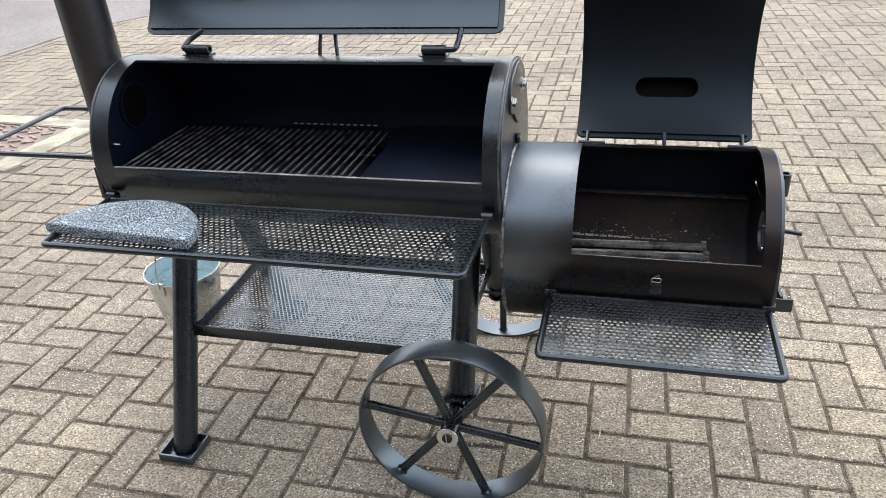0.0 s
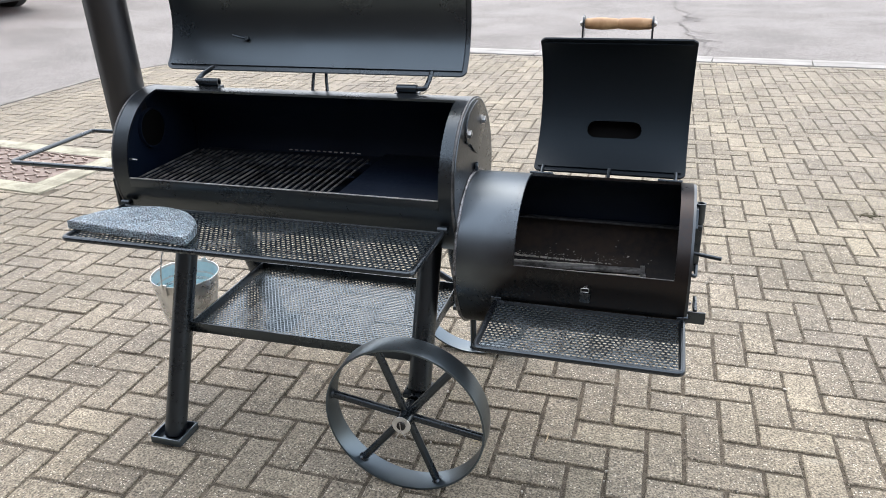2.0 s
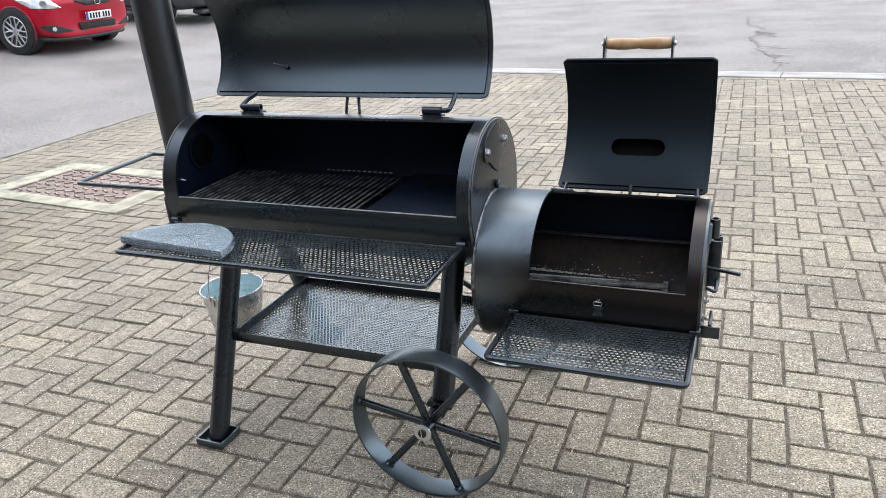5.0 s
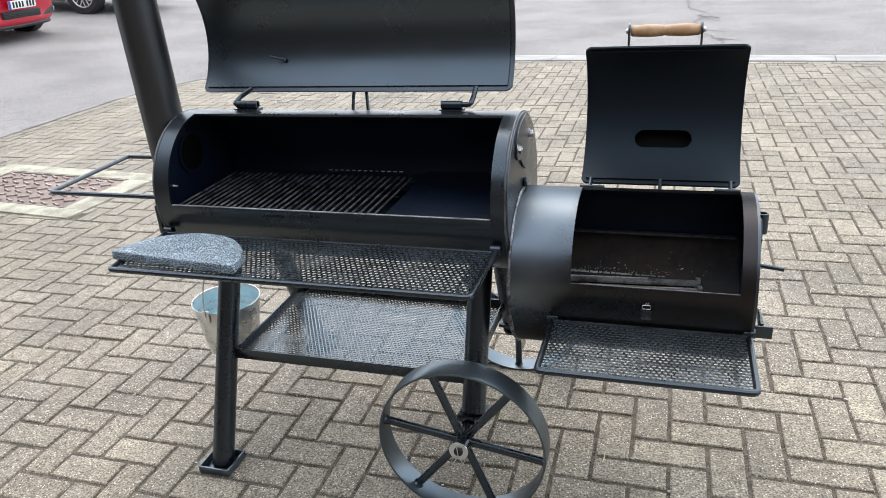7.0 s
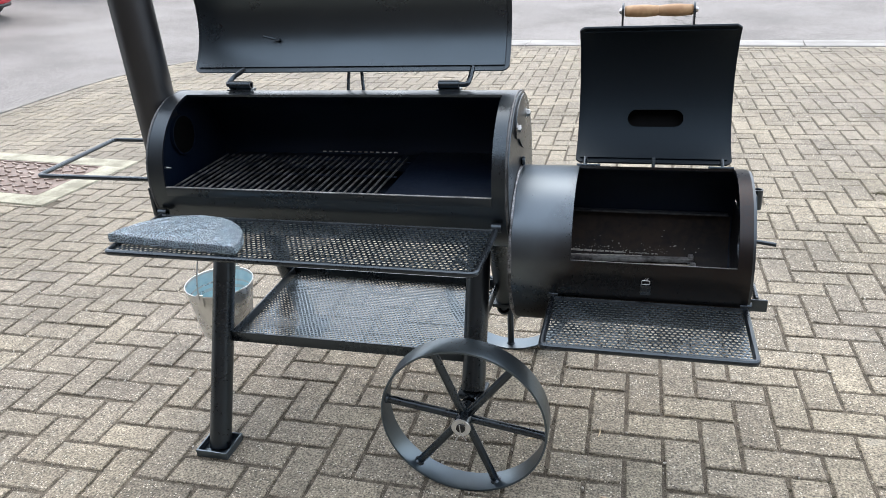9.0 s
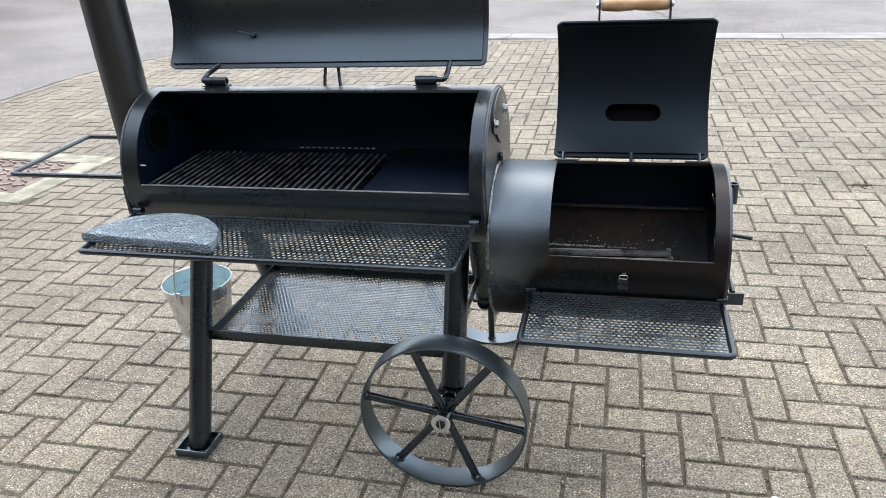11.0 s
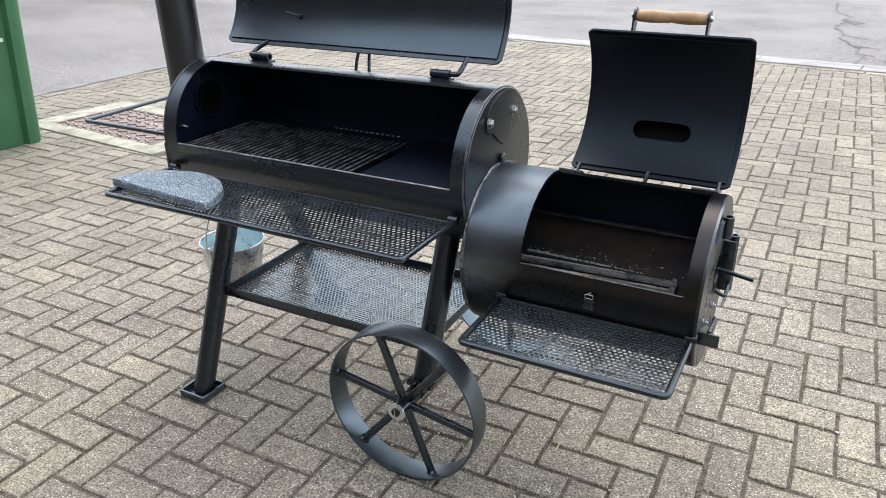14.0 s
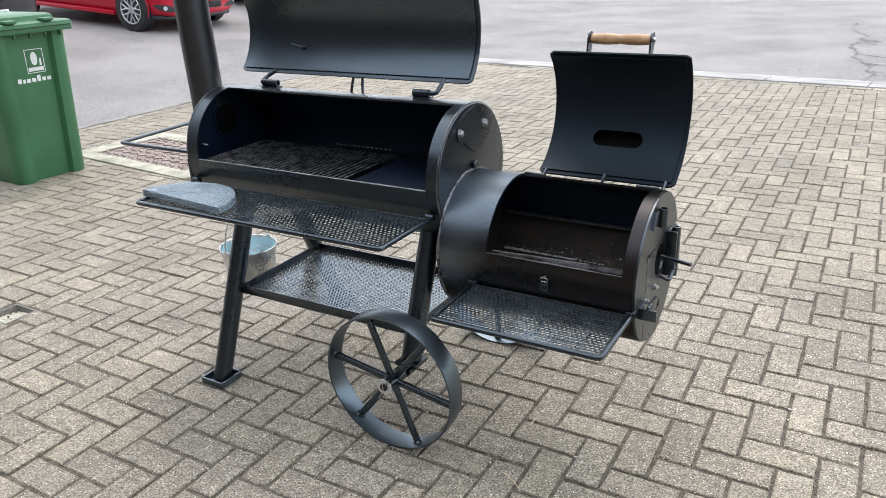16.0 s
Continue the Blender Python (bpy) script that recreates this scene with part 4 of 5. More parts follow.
for side, (y0, y1, s) in enumerate(((0.012, 0.077, -1), (0.692, 0.757, 1))):
    bm = bmesh.new()
    ya, yb = y0, y1
    ymid = (ya + yb) / 2
    lathe(bm, (0, 0, 0.21), [(0.2095, -ya - 0.001), (0.210, -ya - 0.003), (0.210, -yb + 0.002), (0.2095, -yb), (0.2045, -yb), (0.204, -yb + 0.002), (0.204, -ya - 0.003), (0.2045, -ya - 0.001), (0.2095, -ya - 0.001)], 96, (0, -1, 0))
    wheel = part("wheel", bm, ROLLED, smoker, "spoked black steel band wheel")
    bm = bmesh.new()
    yo = 0.004 if s < 0 else 0.765
    pipe(bm, (0, yo, 0.21), (0, ymid - s * 0.04, 0.21), 0.021, 0.008, 28)
    part("hub", bm, BLACK, wheel)
    for k in range(6):
        t = radians(60 * k + 9 + (21 if side else 0))
        d = Vector((math.cos(t), 0, -math.sin(t)))
        c = Vector((0, ymid, 0.21))
        bm = bmesh.new()
        tube(bm, [c + d * 0.018, c + d * 0.2045], 0.0104, 12)
        tube(bm, [c + d * 0.1985, c + d * 0.2045], [0.0105, 0.015], 12)
        part("spoke", bm, BLACK, wheel)
    bm = bmesh.new()
    d = (0, s, 0)
    yw = yo + s * 0.001
    lathe(bm, (0, yw, 0.21), [(0.0115, 0), (0.024, 0), (0.024, 0.003), (0.0115, 0.003), (0.0115, 0)], 28, d)
    part("washer", bm, ZINC, wheel, "bright steel washer")
    bm = bmesh.new()
    disc(bm, (0, yw - s * 0.004, 0.21), d, 0.0112, 0.012, 20, 0.001)
    part("axle_end", bm, RUBBER, wheel)
    if s < 0:
        bm = bmesh.new()
        tube(bm, [(-0.002, yw - 0.008, 0.222), (0.0, yw - 0.008, 0.198), (0.015, yw - 0.014, 0.182)], 0.0014, 8)
        tube(bm, [(0.0, yw - 0.008, 0.2), (-0.014, yw - 0.014, 0.176)], 0.0014, 8)
        part("split_pin", bm, STEEL, wheel)
    random.seed(31 + side)
    bm = bmesh.new()
    for k in range(46):
        t, y = radians(random.gauss(86, 9)), random.uniform(ya + 0.008, yb - 0.008)
        m = Matrix.Translation((0.2102 * math.cos(t), y, 0.21 + 0.2102 * math.sin(t))) @ Matrix.Rotation(math.pi / 2 - t, 4, "Y") @ Matrix.Diagonal((1, 1, 0.4, 1))
        bmesh.ops.create_icosphere(bm, subdivisions=1, radius=random.uniform(0.0007, 0.0019), matrix=m)
    part("weld_spatter", bm, WELD, wheel, "specks of weld spatter")["kind"] = "stuff"
settle(smoker)

# grates, loose in the chamber and the firebox
grate = thing("cooking_grate", (-0.5, 0.386, 0.735), "worn steel rod cooking grate in the open chamber", "grill grate")
for k in range(29):
    x = -0.798 + 0.0200 * k
    bm = bmesh.new()
    tube(bm, [(x, 0.192, 0.7365), (x, 0.482, 0.7365)], 0.0027, 8)
    part("rod", bm, GRATE, grate)
# added bright steel dashes paint in the glint of the lit rod ends
for k in range(13):
    x = -0.500 + 0.0182 * k
    bm = bmesh.new()
    tube(bm, [(x - 0.0045, 0.514, 0.742), (x + 0.0045, 0.514, 0.742)], 0.0018, 8)
    part("rod_glint", bm, STEEL, grate)
for y in (0.215, 0.345, 0.470):
    bm = bmesh.new()
    tube(bm, [(-0.805, y, 0.7285), (-0.228, y, 0.7285)], 0.0025, 8)
    part("cross_rod", bm, SOOT, grate)
settle(grate)
bm = bmesh.new()
box(bm, (-0.812, 0.440, 0.712), (0.085, 0.578, 0.718)), box(bm, (-0.222, 0.188, 0.722), (0.085, 0.584, 0.728), 0.002)
tagged(finish("heat_plate", bm, PLATE), "flat black steel heat plate round the grate", "plate")
fgrate = thing("fire_grate", (0.35, 0.42, 0.45), "ash-dusted flat bar fire grate low in the firebox", "grate")
TILT = Matrix.Translation((0.4, 0, 0)) @ Matrix.Rotation(radians(3.4), 4, "Z") @ Matrix.Translation((-0.4, 0, 0))


def ash_strip(x0, x1, y0, wide, z, seed):
    """A thin strip of ash with ragged edges, thinning out along x."""
    random.seed(seed)
    bm = bmesh.new()
    back, front = [], []
    n = 60
    for k in range(n + 1):
        f = k / n
        w = wide * (1 - 0.55 * f) * random.uniform(0.55, 1.1)
        x = x0 + (x1 - x0) * f
        y = y0 + random.uniform(-0.0012, 0.0012)
        back.append((bm.verts.new((x, y, z)), bm.verts.new((x, y, z + 0.0016))))
        front.append((bm.verts.new((x, y - w, z)), bm.verts.new((x, y - w * 0.9, z + 0.0012))))
    for k in range(n):
        bm.faces.new((back[k][1], back[k + 1][1], front[k + 1][1], front[k][1]))
        bm.faces.new((front[k][1], front[k + 1][1], front[k + 1][0], front[k][0]))
        bm.faces.new((back[k + 1][1], back[k][1], back[k][0], back[k + 1][0]))
        bm.faces.new((front[k][0], front[k + 1][0], back[k + 1][0], back[k][0]))
    for k in (0, n):
        bm.faces.new((back[k][0], back[k][1], front[k][1], front[k][0]))
    bmesh.ops.recalc_face_normals(bm, faces=bm.faces)
    bmesh.ops.transform(bm, matrix=TILT, verts=bm.verts)
    return bm


for k in range(4):
    y = 0.504 - 0.0515 * k
    bm = bmesh.new()
    box(bm, (0.125, y - 0.021, 0.4535), (0.574, y, 0.4635), 0.0012, TILT)
    bar = part("bar", bm, RAIL, fgrate, "burnt flat steel bar")
    bm = bmesh.new()
    box(bm, (0.561, y - 0.014, 0.4625), (0.574, y - 0.002, 0.4725), 0.0015, TILT)
    part("end_stop", bm, RAIL, bar)
    part("ash_edge", ash_strip(0.126, 0.44 if k == 0 else 0.56, y - 0.0005, 0.0075 if k == 0 else 0.0150, 0.4634, 40 + k), ASH if k == 0 else ASHEN, bar, "strip of pale ash")
for x in (0.16, 0.53):
    bm = bmesh.new()
    box(bm, (x, 0.212, 0.4415), (x + 0.018, 0.505, 0.4537), 0.001)
    part("bearer", bm, SOOT, fgrate)
settle(fgrate)


def on_wall(x, a, r):
    """A small flat flake lying on the curved wall of the firebox."""
    t = radians(a)
    d = FR - 0.0105
    return Matrix.Translation((x, FC[0] + d * math.cos(t), FC[1] + d * math.sin(t))) @ Matrix.Rotation(t - math.pi / 2, 4, "X") @ Matrix.Diagonal((random.uniform(0.8, 2.0) * r, random.uniform(0.6, 1.2) * r, r * 0.3, 1))


random.seed(3)
bm = bmesh.new()
d, last = FR - 0.0118, None
for k in range(111):
    x = 0.126 + 0.33 * k / 110
    wide = max(0.35, (2.4 - 1.7 * k / 110) * random.uniform(0.5, 1.1))
    low = -30.6 + random.uniform(-0.25, 0.25)
    row = []
    for a, r in ((low, d), (low + 0.3, d - 0.0008), (low + wide, d - 0.0005), (low + wide + 0.25, d + 0.0006)):
        row.append(bm.verts.new((x, FC[0] + r * math.cos(radians(a)), FC[1] + r * math.sin(radians(a)))))
    if last and random.random() > 0.25 * k / 110:
        for q in range(3):
            bm.faces.new((last[q], last[q + 1], row[q + 1], row[q]))
    last = row
for k in range(90):
    x = 0.13 + 0.36 * random.random() ** 1.5
    bmesh.ops.create_icosphere(bm, subdivisions=1, radius=1, matrix=on_wall(x, random.gauss(-27.6, 1.3), random.uniform(0.0004, 0.0013)))
for k in range(34):
    bmesh.ops.create_icosphere(bm, subdivisions=1, radius=1, matrix=on_wall(random.uniform(0.15, 0.56), -29 + abs(random.gauss(0, 7)), random.uniform(0.0006, 0.0016)))
for x, a in ((0.328, -21.0), (0.346, -22.6), (0.494, -23.1), (0.497, -22.6)):
    bmesh.ops.create_icosphere(bm, subdivisions=1, radius=1, matrix=on_wall(x, a, 0.0019))
tagged(finish("ash_crumbs", bm, ASH), "pale ash and char crumbs round the fire grate", "ash", kind="stuff")

# foam pad on the shelf
bm = bmesh.new()
pts = []
for k in range(41):
    t = math.pi * k / 40
    pts.append((0.181 * math.cos(t), 0.158 * math.sin(t) ** (1.12 if t < 1.57 else 1.06)))
random.seed(17)
front = [(-0.181 + 0.362 * k / 40, 0.0) for k in range(1, 40)]
rim = pts + front
mid = Vector((0.0, 0.062))
NP = len(rim)


def foam_ring(f, h, rough):
    """One closed ring of the pad, drawn in towards its middle by f, slightly uneven."""
    return [bm.verts.new((mid.x + (x - mid.x) * f + random.uniform(-rough, rough), mid.y + (y - mid.y) * f + random.uniform(-rough, rough), h + random.uniform(-rough, rough))) for x, y in rim]


rows = [foam_ring(0.98, 0.0, 0.0)] + [foam_ring(1.0, h, 0.0009) for h in (0.003, 0.008, 0.013, 0.018)] + [foam_ring(0.985, 0.0212, 0.0008)]
rows += [foam_ring(f, 0.022, 0.0009) for f in span(0.95, 0.05, 20)]
for a, b in zip(rows, rows[1:]):
    for k in range(NP):
        bm.faces.new((a[k], a[(k + 1) % NP], b[(k + 1) % NP], b[k]))
bm.faces.new(rows[0][::-1])
bm.faces.new(rows[-1])
bmesh.ops.recalc_face_normals(bm, faces=bm.faces)
pad = finish("foam_pad", bm, FOAM)
pad.matrix_world = pose(-0.676, -0.034, 0.6695, 0, 0, -5)
tagged(pad, "blue-grey open-cell foam pad, half round, on the shelf", "pad")

# bucket hung under the drain
bucket = thing("bucket", (-0.832, 0.357, 0.208), "small galvanised steel bucket hanging from its wire handle", "bucket")
BX, BY, BZ, BH = -0.832, 0.357, 0.208, 0.158
bm = bmesh.new()
prof = [(0.0, 0.008), (0.072, 0.008), (0.074, 0.0), (0.076, 0.0), (0.0765, 0.008)]
for s in span(0.01, BH, 22):
    r = 0.0765 + 0.024 * s / BH + (0.0012 if 0.098 < s < 0.108 or 0.118 < s < 0.128 else 0)
    prof.append((r, s))
prof += [(0.1025, BH + 0.001), (0.1035, BH + 0.0035), (0.1025, BH + 0.006), (0.1005, BH + 0.0055), (0.0995, BH + 0.001)]
prof += [(0.0755 + 0.024 * s / BH, s) for s in span(BH - 0.008, 0.012, 8)] + [(0.0, 0.011)]
lathe(bm, (BX, BY, BZ), prof, 64)
body = part("body", bm, ZINC, bucket)
# bluish copy of the zinc paints the sky reflection into the bucket
bm = bmesh.new()
lathe(bm, (BX, BY, BZ), [(0.0748 + 0.024 * s / BH + (0.0011 if 0.098 < s < 0.108 or 0.118 < s < 0.128 or 0.040 < s < 0.048 else 0), s) for s in span(BH - 0.001, 0.0125, 40)] + [(0.0, 0.0118)], 64)
part("inside", bm, ZINC_SKY, body, "inside of the bucket, pale blue sky reflection put in its colour")
ea = radians(267)
ex, ey = math.cos(ea), math.sin(ea)
for s in (1, -1):
    bm = bmesh.new()
    m = Matrix.Translation((BX + s * ex * 0.101, BY + s * ey * 0.101, BZ + BH - 0.01)) @ Matrix.Rotation(ea, 4, "Z")
    box(bm, (-0.002, -0.011, -0.016), (0.003 if s > 0 else 0.002, 0.011, 0.022), 0.0015, m)
    part("ear", bm, ZINC, bucket)
bm = bmesh.new()
arc = [(BX + ex * 0.106 * math.cos(t), BY + ey * 0.106 * math.cos(t), BZ + BH - 0.003 + 0.165 * math.sin(t)) for t in span(0, math.pi, 24)]
tube(bm, arc, 0.0022, 8)
part("handle", bm, ZINC, bucket)
settle(bucket)
bm = bmesh.new()
tube(bm, bend([(BX, BY, MC[1] - MR + 0.004), (BX, BY, 0.545), (BX + 0.014, BY + 0.004, 0.529), (BX + 0.004, BY, 0.523), (BX - 0.012, BY, 0.532)], 0.004), 0.003, 8)
hook = part("bucket_hook", bm, BLACK, smoker)
hook.matrix_parent_inverse = Matrix.Translation(-Vector(smoker.location))

# ---- wheelie bins ----


def wheelie_bin(at, turn, plastic, label, printed, lid_plastic):
    """Local: the front faces +x, base at z 0."""
    top = thing("wheelie_bin", at, label, "wheelie bin")
    top.rotation_euler = (0, 0, radians(turn))
    H = 0.96

    def section(h):
        s = h / H
        return -0.50 - 0.06 * s, 0.075 * s, 0.240 + 0.022 * s       # back x, front x, half width

    def outline(h):
        xb, xf, w = section(h)
        step = 0.040
        half = [(xf - 0.075, w), (xf - 0.040, w - 0.008), (xf - 0.016, w - 0.026), (xf - 0.003, w - 0.052), (xf, w - 0.078), (xf - 0.004, w - 0.106), (xf - step, w - 0.122)]
        pts = [(x, -y) for x, y in half] + half[::-1] + [(xb + 0.03, w - 0.012), (xb, w - 0.04), (xb, -w + 0.04), (xb + 0.03, -w + 0.012)]
        return pts

    bm = bmesh.new()
    hs = [0.0, 0.02] + span(0.15, H, 6)
    rings = [[bm.verts.new((x * (0.985 if h == 0 else 1), y * (0.97 if h == 0 else 1), h)) for x, y in outline(h)] for h in hs]
    n = len(rings[0])
    for a, b in zip(rings, rings[1:]):
        for k in range(n):
            bm.faces.new((a[k], a[(k + 1) % n], b[(k + 1) % n], b[k]))
    bm.faces.new(rings[0][::-1])
    bm.faces.new(rings[-1])
    bmesh.ops.recalc_face_normals(bm, faces=bm.faces)
    part("body", bm, plastic, top, smooth=28)
    xb, xf, w = section(H)
    bm = bmesh.new()
    box(bm, (xb - 0.01, -w - 0.022, H - 0.008), (xf + 0.030, w + 0.022, H + 0.028), 0.008)
    rim = part("rim", bm, plastic, top)
    for y in span(-w + 0.06, w - 0.06, 4):
        bm = bmesh.new()
        box(bm, (xf - 0.002, y - 0.003, H - 0.04), (xf + 0.022, y + 0.003, H - 0.006), 0.001)
        part("rib", bm, plastic, rim)
    bm = bmesh.new()
    # rounded flange, then a raised and gently domed panel
    prof = ((0.0, 0.028), (0.004, 0.050), (0.016, 0.058), (0.060, 0.060), (0.074, 0.066), (0.082, 0.092), (0.10, 0.102), (0.16, 0.108))
    lid_rings = []
    for inset, h in prof:
        x_a, x_b, y_w = xb + 0.02 + inset * 0.7, xf + 0.045 - inset, w + 0.030 - inset
        c = 0.03
        lid_rings.append([bm.verts.new((x, y, H + h)) for x, y in ((x_a, -y_w), (x_b - c, -y_w), (x_b - c * 0.3, -y_w + c * 0.3), (x_b, -y_w + c), (x_b, y_w - c), (x_b - c * 0.3, y_w - c * 0.3), (x_b - c, y_w), (x_a, y_w))])
    for a, b in zip(lid_rings, lid_rings[1:]):
        for k in range(8):
            bm.faces.new((a[k], a[(k + 1) % 8], b[(k + 1) % 8], b[k]))
    bm.faces.new(lid_rings[0][::-1])
    bm.faces.new(lid_rings[-1])
    bmesh.ops.recalc_face_normals(bm, faces=bm.faces)
    lid = part("lid", bm, lid_plastic, top, smooth=40)
    for y in (-0.12, 0.12):
        bm = bmesh.new()
        box(bm, (xf - 0.02, y - 0.035, H + 0.058), (xf + 0.062, y + 0.035, H + 0.078), 0.008)
        part("lid_grip", bm, lid_plastic, lid)
    bm = bmesh.new()
    tube(bm, bend([(xb, -w + 0.05, H + 0.01), (xb - 0.075, -w + 0.05, H + 0.03), (xb - 0.075, w - 0.05, H + 0.03), (xb, w - 0.05, H + 0.01)], 0.02), 0.014, 12)
    part("handle", bm, plastic, top)
    bm = bmesh.new()
    tube(bm, [(-0.475, -0.2, 0.1), (-0.475, 0.2, 0.1)], 0.011, 12)
    part("axle", bm, STEEL, top)
    for s in (-1, 1):
        bm = bmesh.new()
        y = s * 0.188
        lathe(bm, (-0.485, y, 0.1), [(0.06, 0), (0.085, 0), (0.098, 0.006), (0.1, 0.014), (0.1, 0.034), (0.098, 0.042), (0.085, 0.048), (0.062, 0.048), (0.06, 0.036), (0.02, 0.034), (0.02, 0.048), (0.0, 0.048)], 40, (0, s, 0))
        part("wheel", bm, RUBBER, top)
    if printed:
        # printed marks on the recessed front: a frame with a plain shape, and bars
        def on_front(y, z):
            return (0.075 * z / H - 0.040 + 0.0012, y, z)

        def patch(bm, y0, y1, z0, z1):
            bm.faces.new([bm.verts.new(on_front(*p)) for p in ((y0, z0), (y1, z0), (y1, z1), (y0, z1))])
        bm = bmesh.new()
        y0, y1, z0, z1 = -0.030, 0.090, 0.700, 0.850
        patch(bm, y0, y1, z0, z0 + 0.004), patch(bm, y0, y1, z1 - 0.004, z1), patch(bm, y0, y0 + 0.004, z0 + 0.004, z1 - 0.004), patch(bm, y1 - 0.004, y1, z0 + 0.004, z1 - 0.004)
        patch(bm, y0 + 0.010, y1 - 0.010, z0 + 0.012, z0 + 0.036)
        bm.faces.new([bm.verts.new(on_front(0.026 + 0.022 * math.cos(t), 0.79 + 0.042 * math.sin(t))) for t in span(0, 2 * math.pi, 16)[:-1]])
        bm.faces.new([bm.verts.new(on_front(*p)) for p in ((0.056, 0.745), (0.072, 0.745), (0.070, 0.79), (0.062, 0.79))])
        part("printed_mark", bm, WHITE, top, "white printed mark", smooth=0)
        bm = bmesh.new()
        y = -0.104
        for wd, hi in ((0.024, 0.030), (0.016, 0.024), (0.025, 0.024), (0.026, 0.024), (0.024, 0.040), (0.025, 0.024), (0.026, 0.024)):
            patch(bm, y, y + wd, 0.645, 0.645 + hi)
            y += wd + 0.009
        part("printed_bars", bm, WHITE, top, "row of white printed bars", smooth=0)
    return top


wheelie_bin((-3.695, 1.418, 0), -3, GREEN, "green plastic wheelie bin with worn white print", True, GREEN)

# ---- parked cars ----


def wrap(bm, stations, bulge=0.0):
    """A thin panel that follows the skin: each station has its lower and upper place and heights."""
    rows = []
    for (x0, y0), (x1, y1), lo, hi in stations:
        d = Vector((0.55, 0.83 if y0 > 0 else -0.83, 0))
        mid = Vector(((x0 + x1) / 2, (y0 + y1) / 2, (lo + hi) / 2)) + d * (0.014 + bulge)
        ring_pts = [Vector((x0, y0, lo)) + d * (0.004 + 0.4 * bulge), mid, Vector((x1, y1, hi)) + d * (0.004 + 0.4 * bulge), Vector((x1, y1, hi)) - d * 0.05, Vector((x0, y0, lo)) - d * 0.05]
        rows.append([bm.verts.new(p) for p in ring_pts])
    for a, b in zip(rows, rows[1:]):
        for k in range(5):
            bm.faces.new((a[k], a[(k + 1) % 5], b[(k + 1) % 5], b[k]))
    bm.faces.new(rows[0])
    bm.faces.new(rows[-1][::-1])
    bmesh.ops.recalc_face_normals(bm, faces=bm.faces)


def car(at, turn, paint, label, front):
    """Local: nose towards +x, wheels on z 0. Lofted body, wheels, lamps, grilles and plates."""
    top = thing("car", at, label, "car", "parked cars")
    top.rotation_euler = (0, 0, radians(turn))
    # stations: x, half width, sill, belt height, roof height, roof half width
    st = ((2.03, 0.52, 0.27, 0.60, 0.68, 0.46), (2.00, 0.68, 0.23, 0.68, 0.76, 0.56), (1.88, 0.80, 0.22, 0.74, 0.83, 0.64), (1.60, 0.86, 0.21, 0.80, 0.91, 0.70),
          (1.15, 0.875, 0.21, 0.88, 0.99, 0.72), (0.85, 0.88, 0.21, 0.93, 1.04, 0.70), (0.15, 0.88, 0.21, 0.96, 1.42, 0.58), (-0.9, 0.88, 0.21, 0.98, 1.49, 0.57),
          (-1.6, 0.87, 0.23, 1.0, 1.40, 0.55), (-1.95, 0.83, 0.28, 1.0, 1.12, 0.60), (-2.12, 0.76, 0.32, 0.94, 1.0, 0.56))
    bm = bmesh.new()
    rings = []
    for x, w, lo, belt, roof, rw in st:
        mid = (lo + belt) / 2
        half = [(0, lo), (w * 0.86, lo), (w * 0.97, lo + 0.07), (w, mid), (w * 0.985, belt - 0.05), (w * 0.93, belt), (rw + (w * 0.93 - rw) * 0.12, roof - 0.05), (rw * 0.8, roof - 0.006), (0, roof)]
        full = half + [(-y, z) for y, z in half[-2:0:-1]]
        rings.append([bm.verts.new((x - (0.10 * (abs(y) / w) ** 3 if x > 1.9 else 0), y, z)) for y, z in full])
    n = len(rings[0])
    for a, b in zip(rings, rings[1:]):
        for k in range(n):
            bm.faces.new((a[k], a[(k + 1) % n], b[(k + 1) % n], b[k]))
    bm.faces.new(rings[0])
    bm.faces.new(rings[-1][::-1])
    bmesh.ops.recalc_face_normals(bm, faces=bm.faces)
    body = part("body", bm, paint, top, smooth=40)
    sub = body.modifiers.new("rounding", "SUBSURF")
    sub.levels = sub.render_levels = 2
    for x in (1.30, -1.28):
        for s in (-1, 1):
            bm = bmesh.new()
            disc(bm, (x, s * 0.70, 0.318), (0, s, 0), 0.334, 0.172, 48, 0.004)
            part("wheel_arch", bm, DARK_PLASTIC, top)
            bm = bmesh.new()
            c = (x, s * 0.70, 0.316)
            lathe(bm, c, [(0.20, 0.0), (0.30, 0.0), (0.316, 0.03), (0.316, 0.165), (0.305, 0.19), (0.225, 0.198), (0.213, 0.185), (0.21, 0.12), (0.0, 0.12)], 56, (0, s, 0))
            tyre = part("wheel", bm, RUBBER, top)
            bm = bmesh.new()
            lathe(bm, c, [(0.212, 0.15), (0.214, 0.19), (0.206, 0.196), (0.198, 0.188), (0.196, 0.15)], 48, (0, s, 0))
            disc(bm, (c[0], c[1] + s * 0.15, c[2]), (0, s, 0), 0.055, 0.035, 24, 0.006)
            for k in range(7):
                t = 2 * math.pi * k / 7 + 0.3
                spot = lambda r, a, out: (c[0] + r * math.cos(t + a), c[1] + s * out, c[2] + r * math.sin(t + a))
                for a in (-0.24, 0.24):
                    tube(bm, [spot(0.035, a * 0.2, 0.172), spot(0.105, a * 0.35, 0.182), spot(0.150, a * 0.85, 0.183), spot(0.203, a, 0.180)], [0.013, 0.0115, 0.010, 0.010], 8)
            part("rim", bm, ALLOY, tyre)
            bm = bmesh.new()
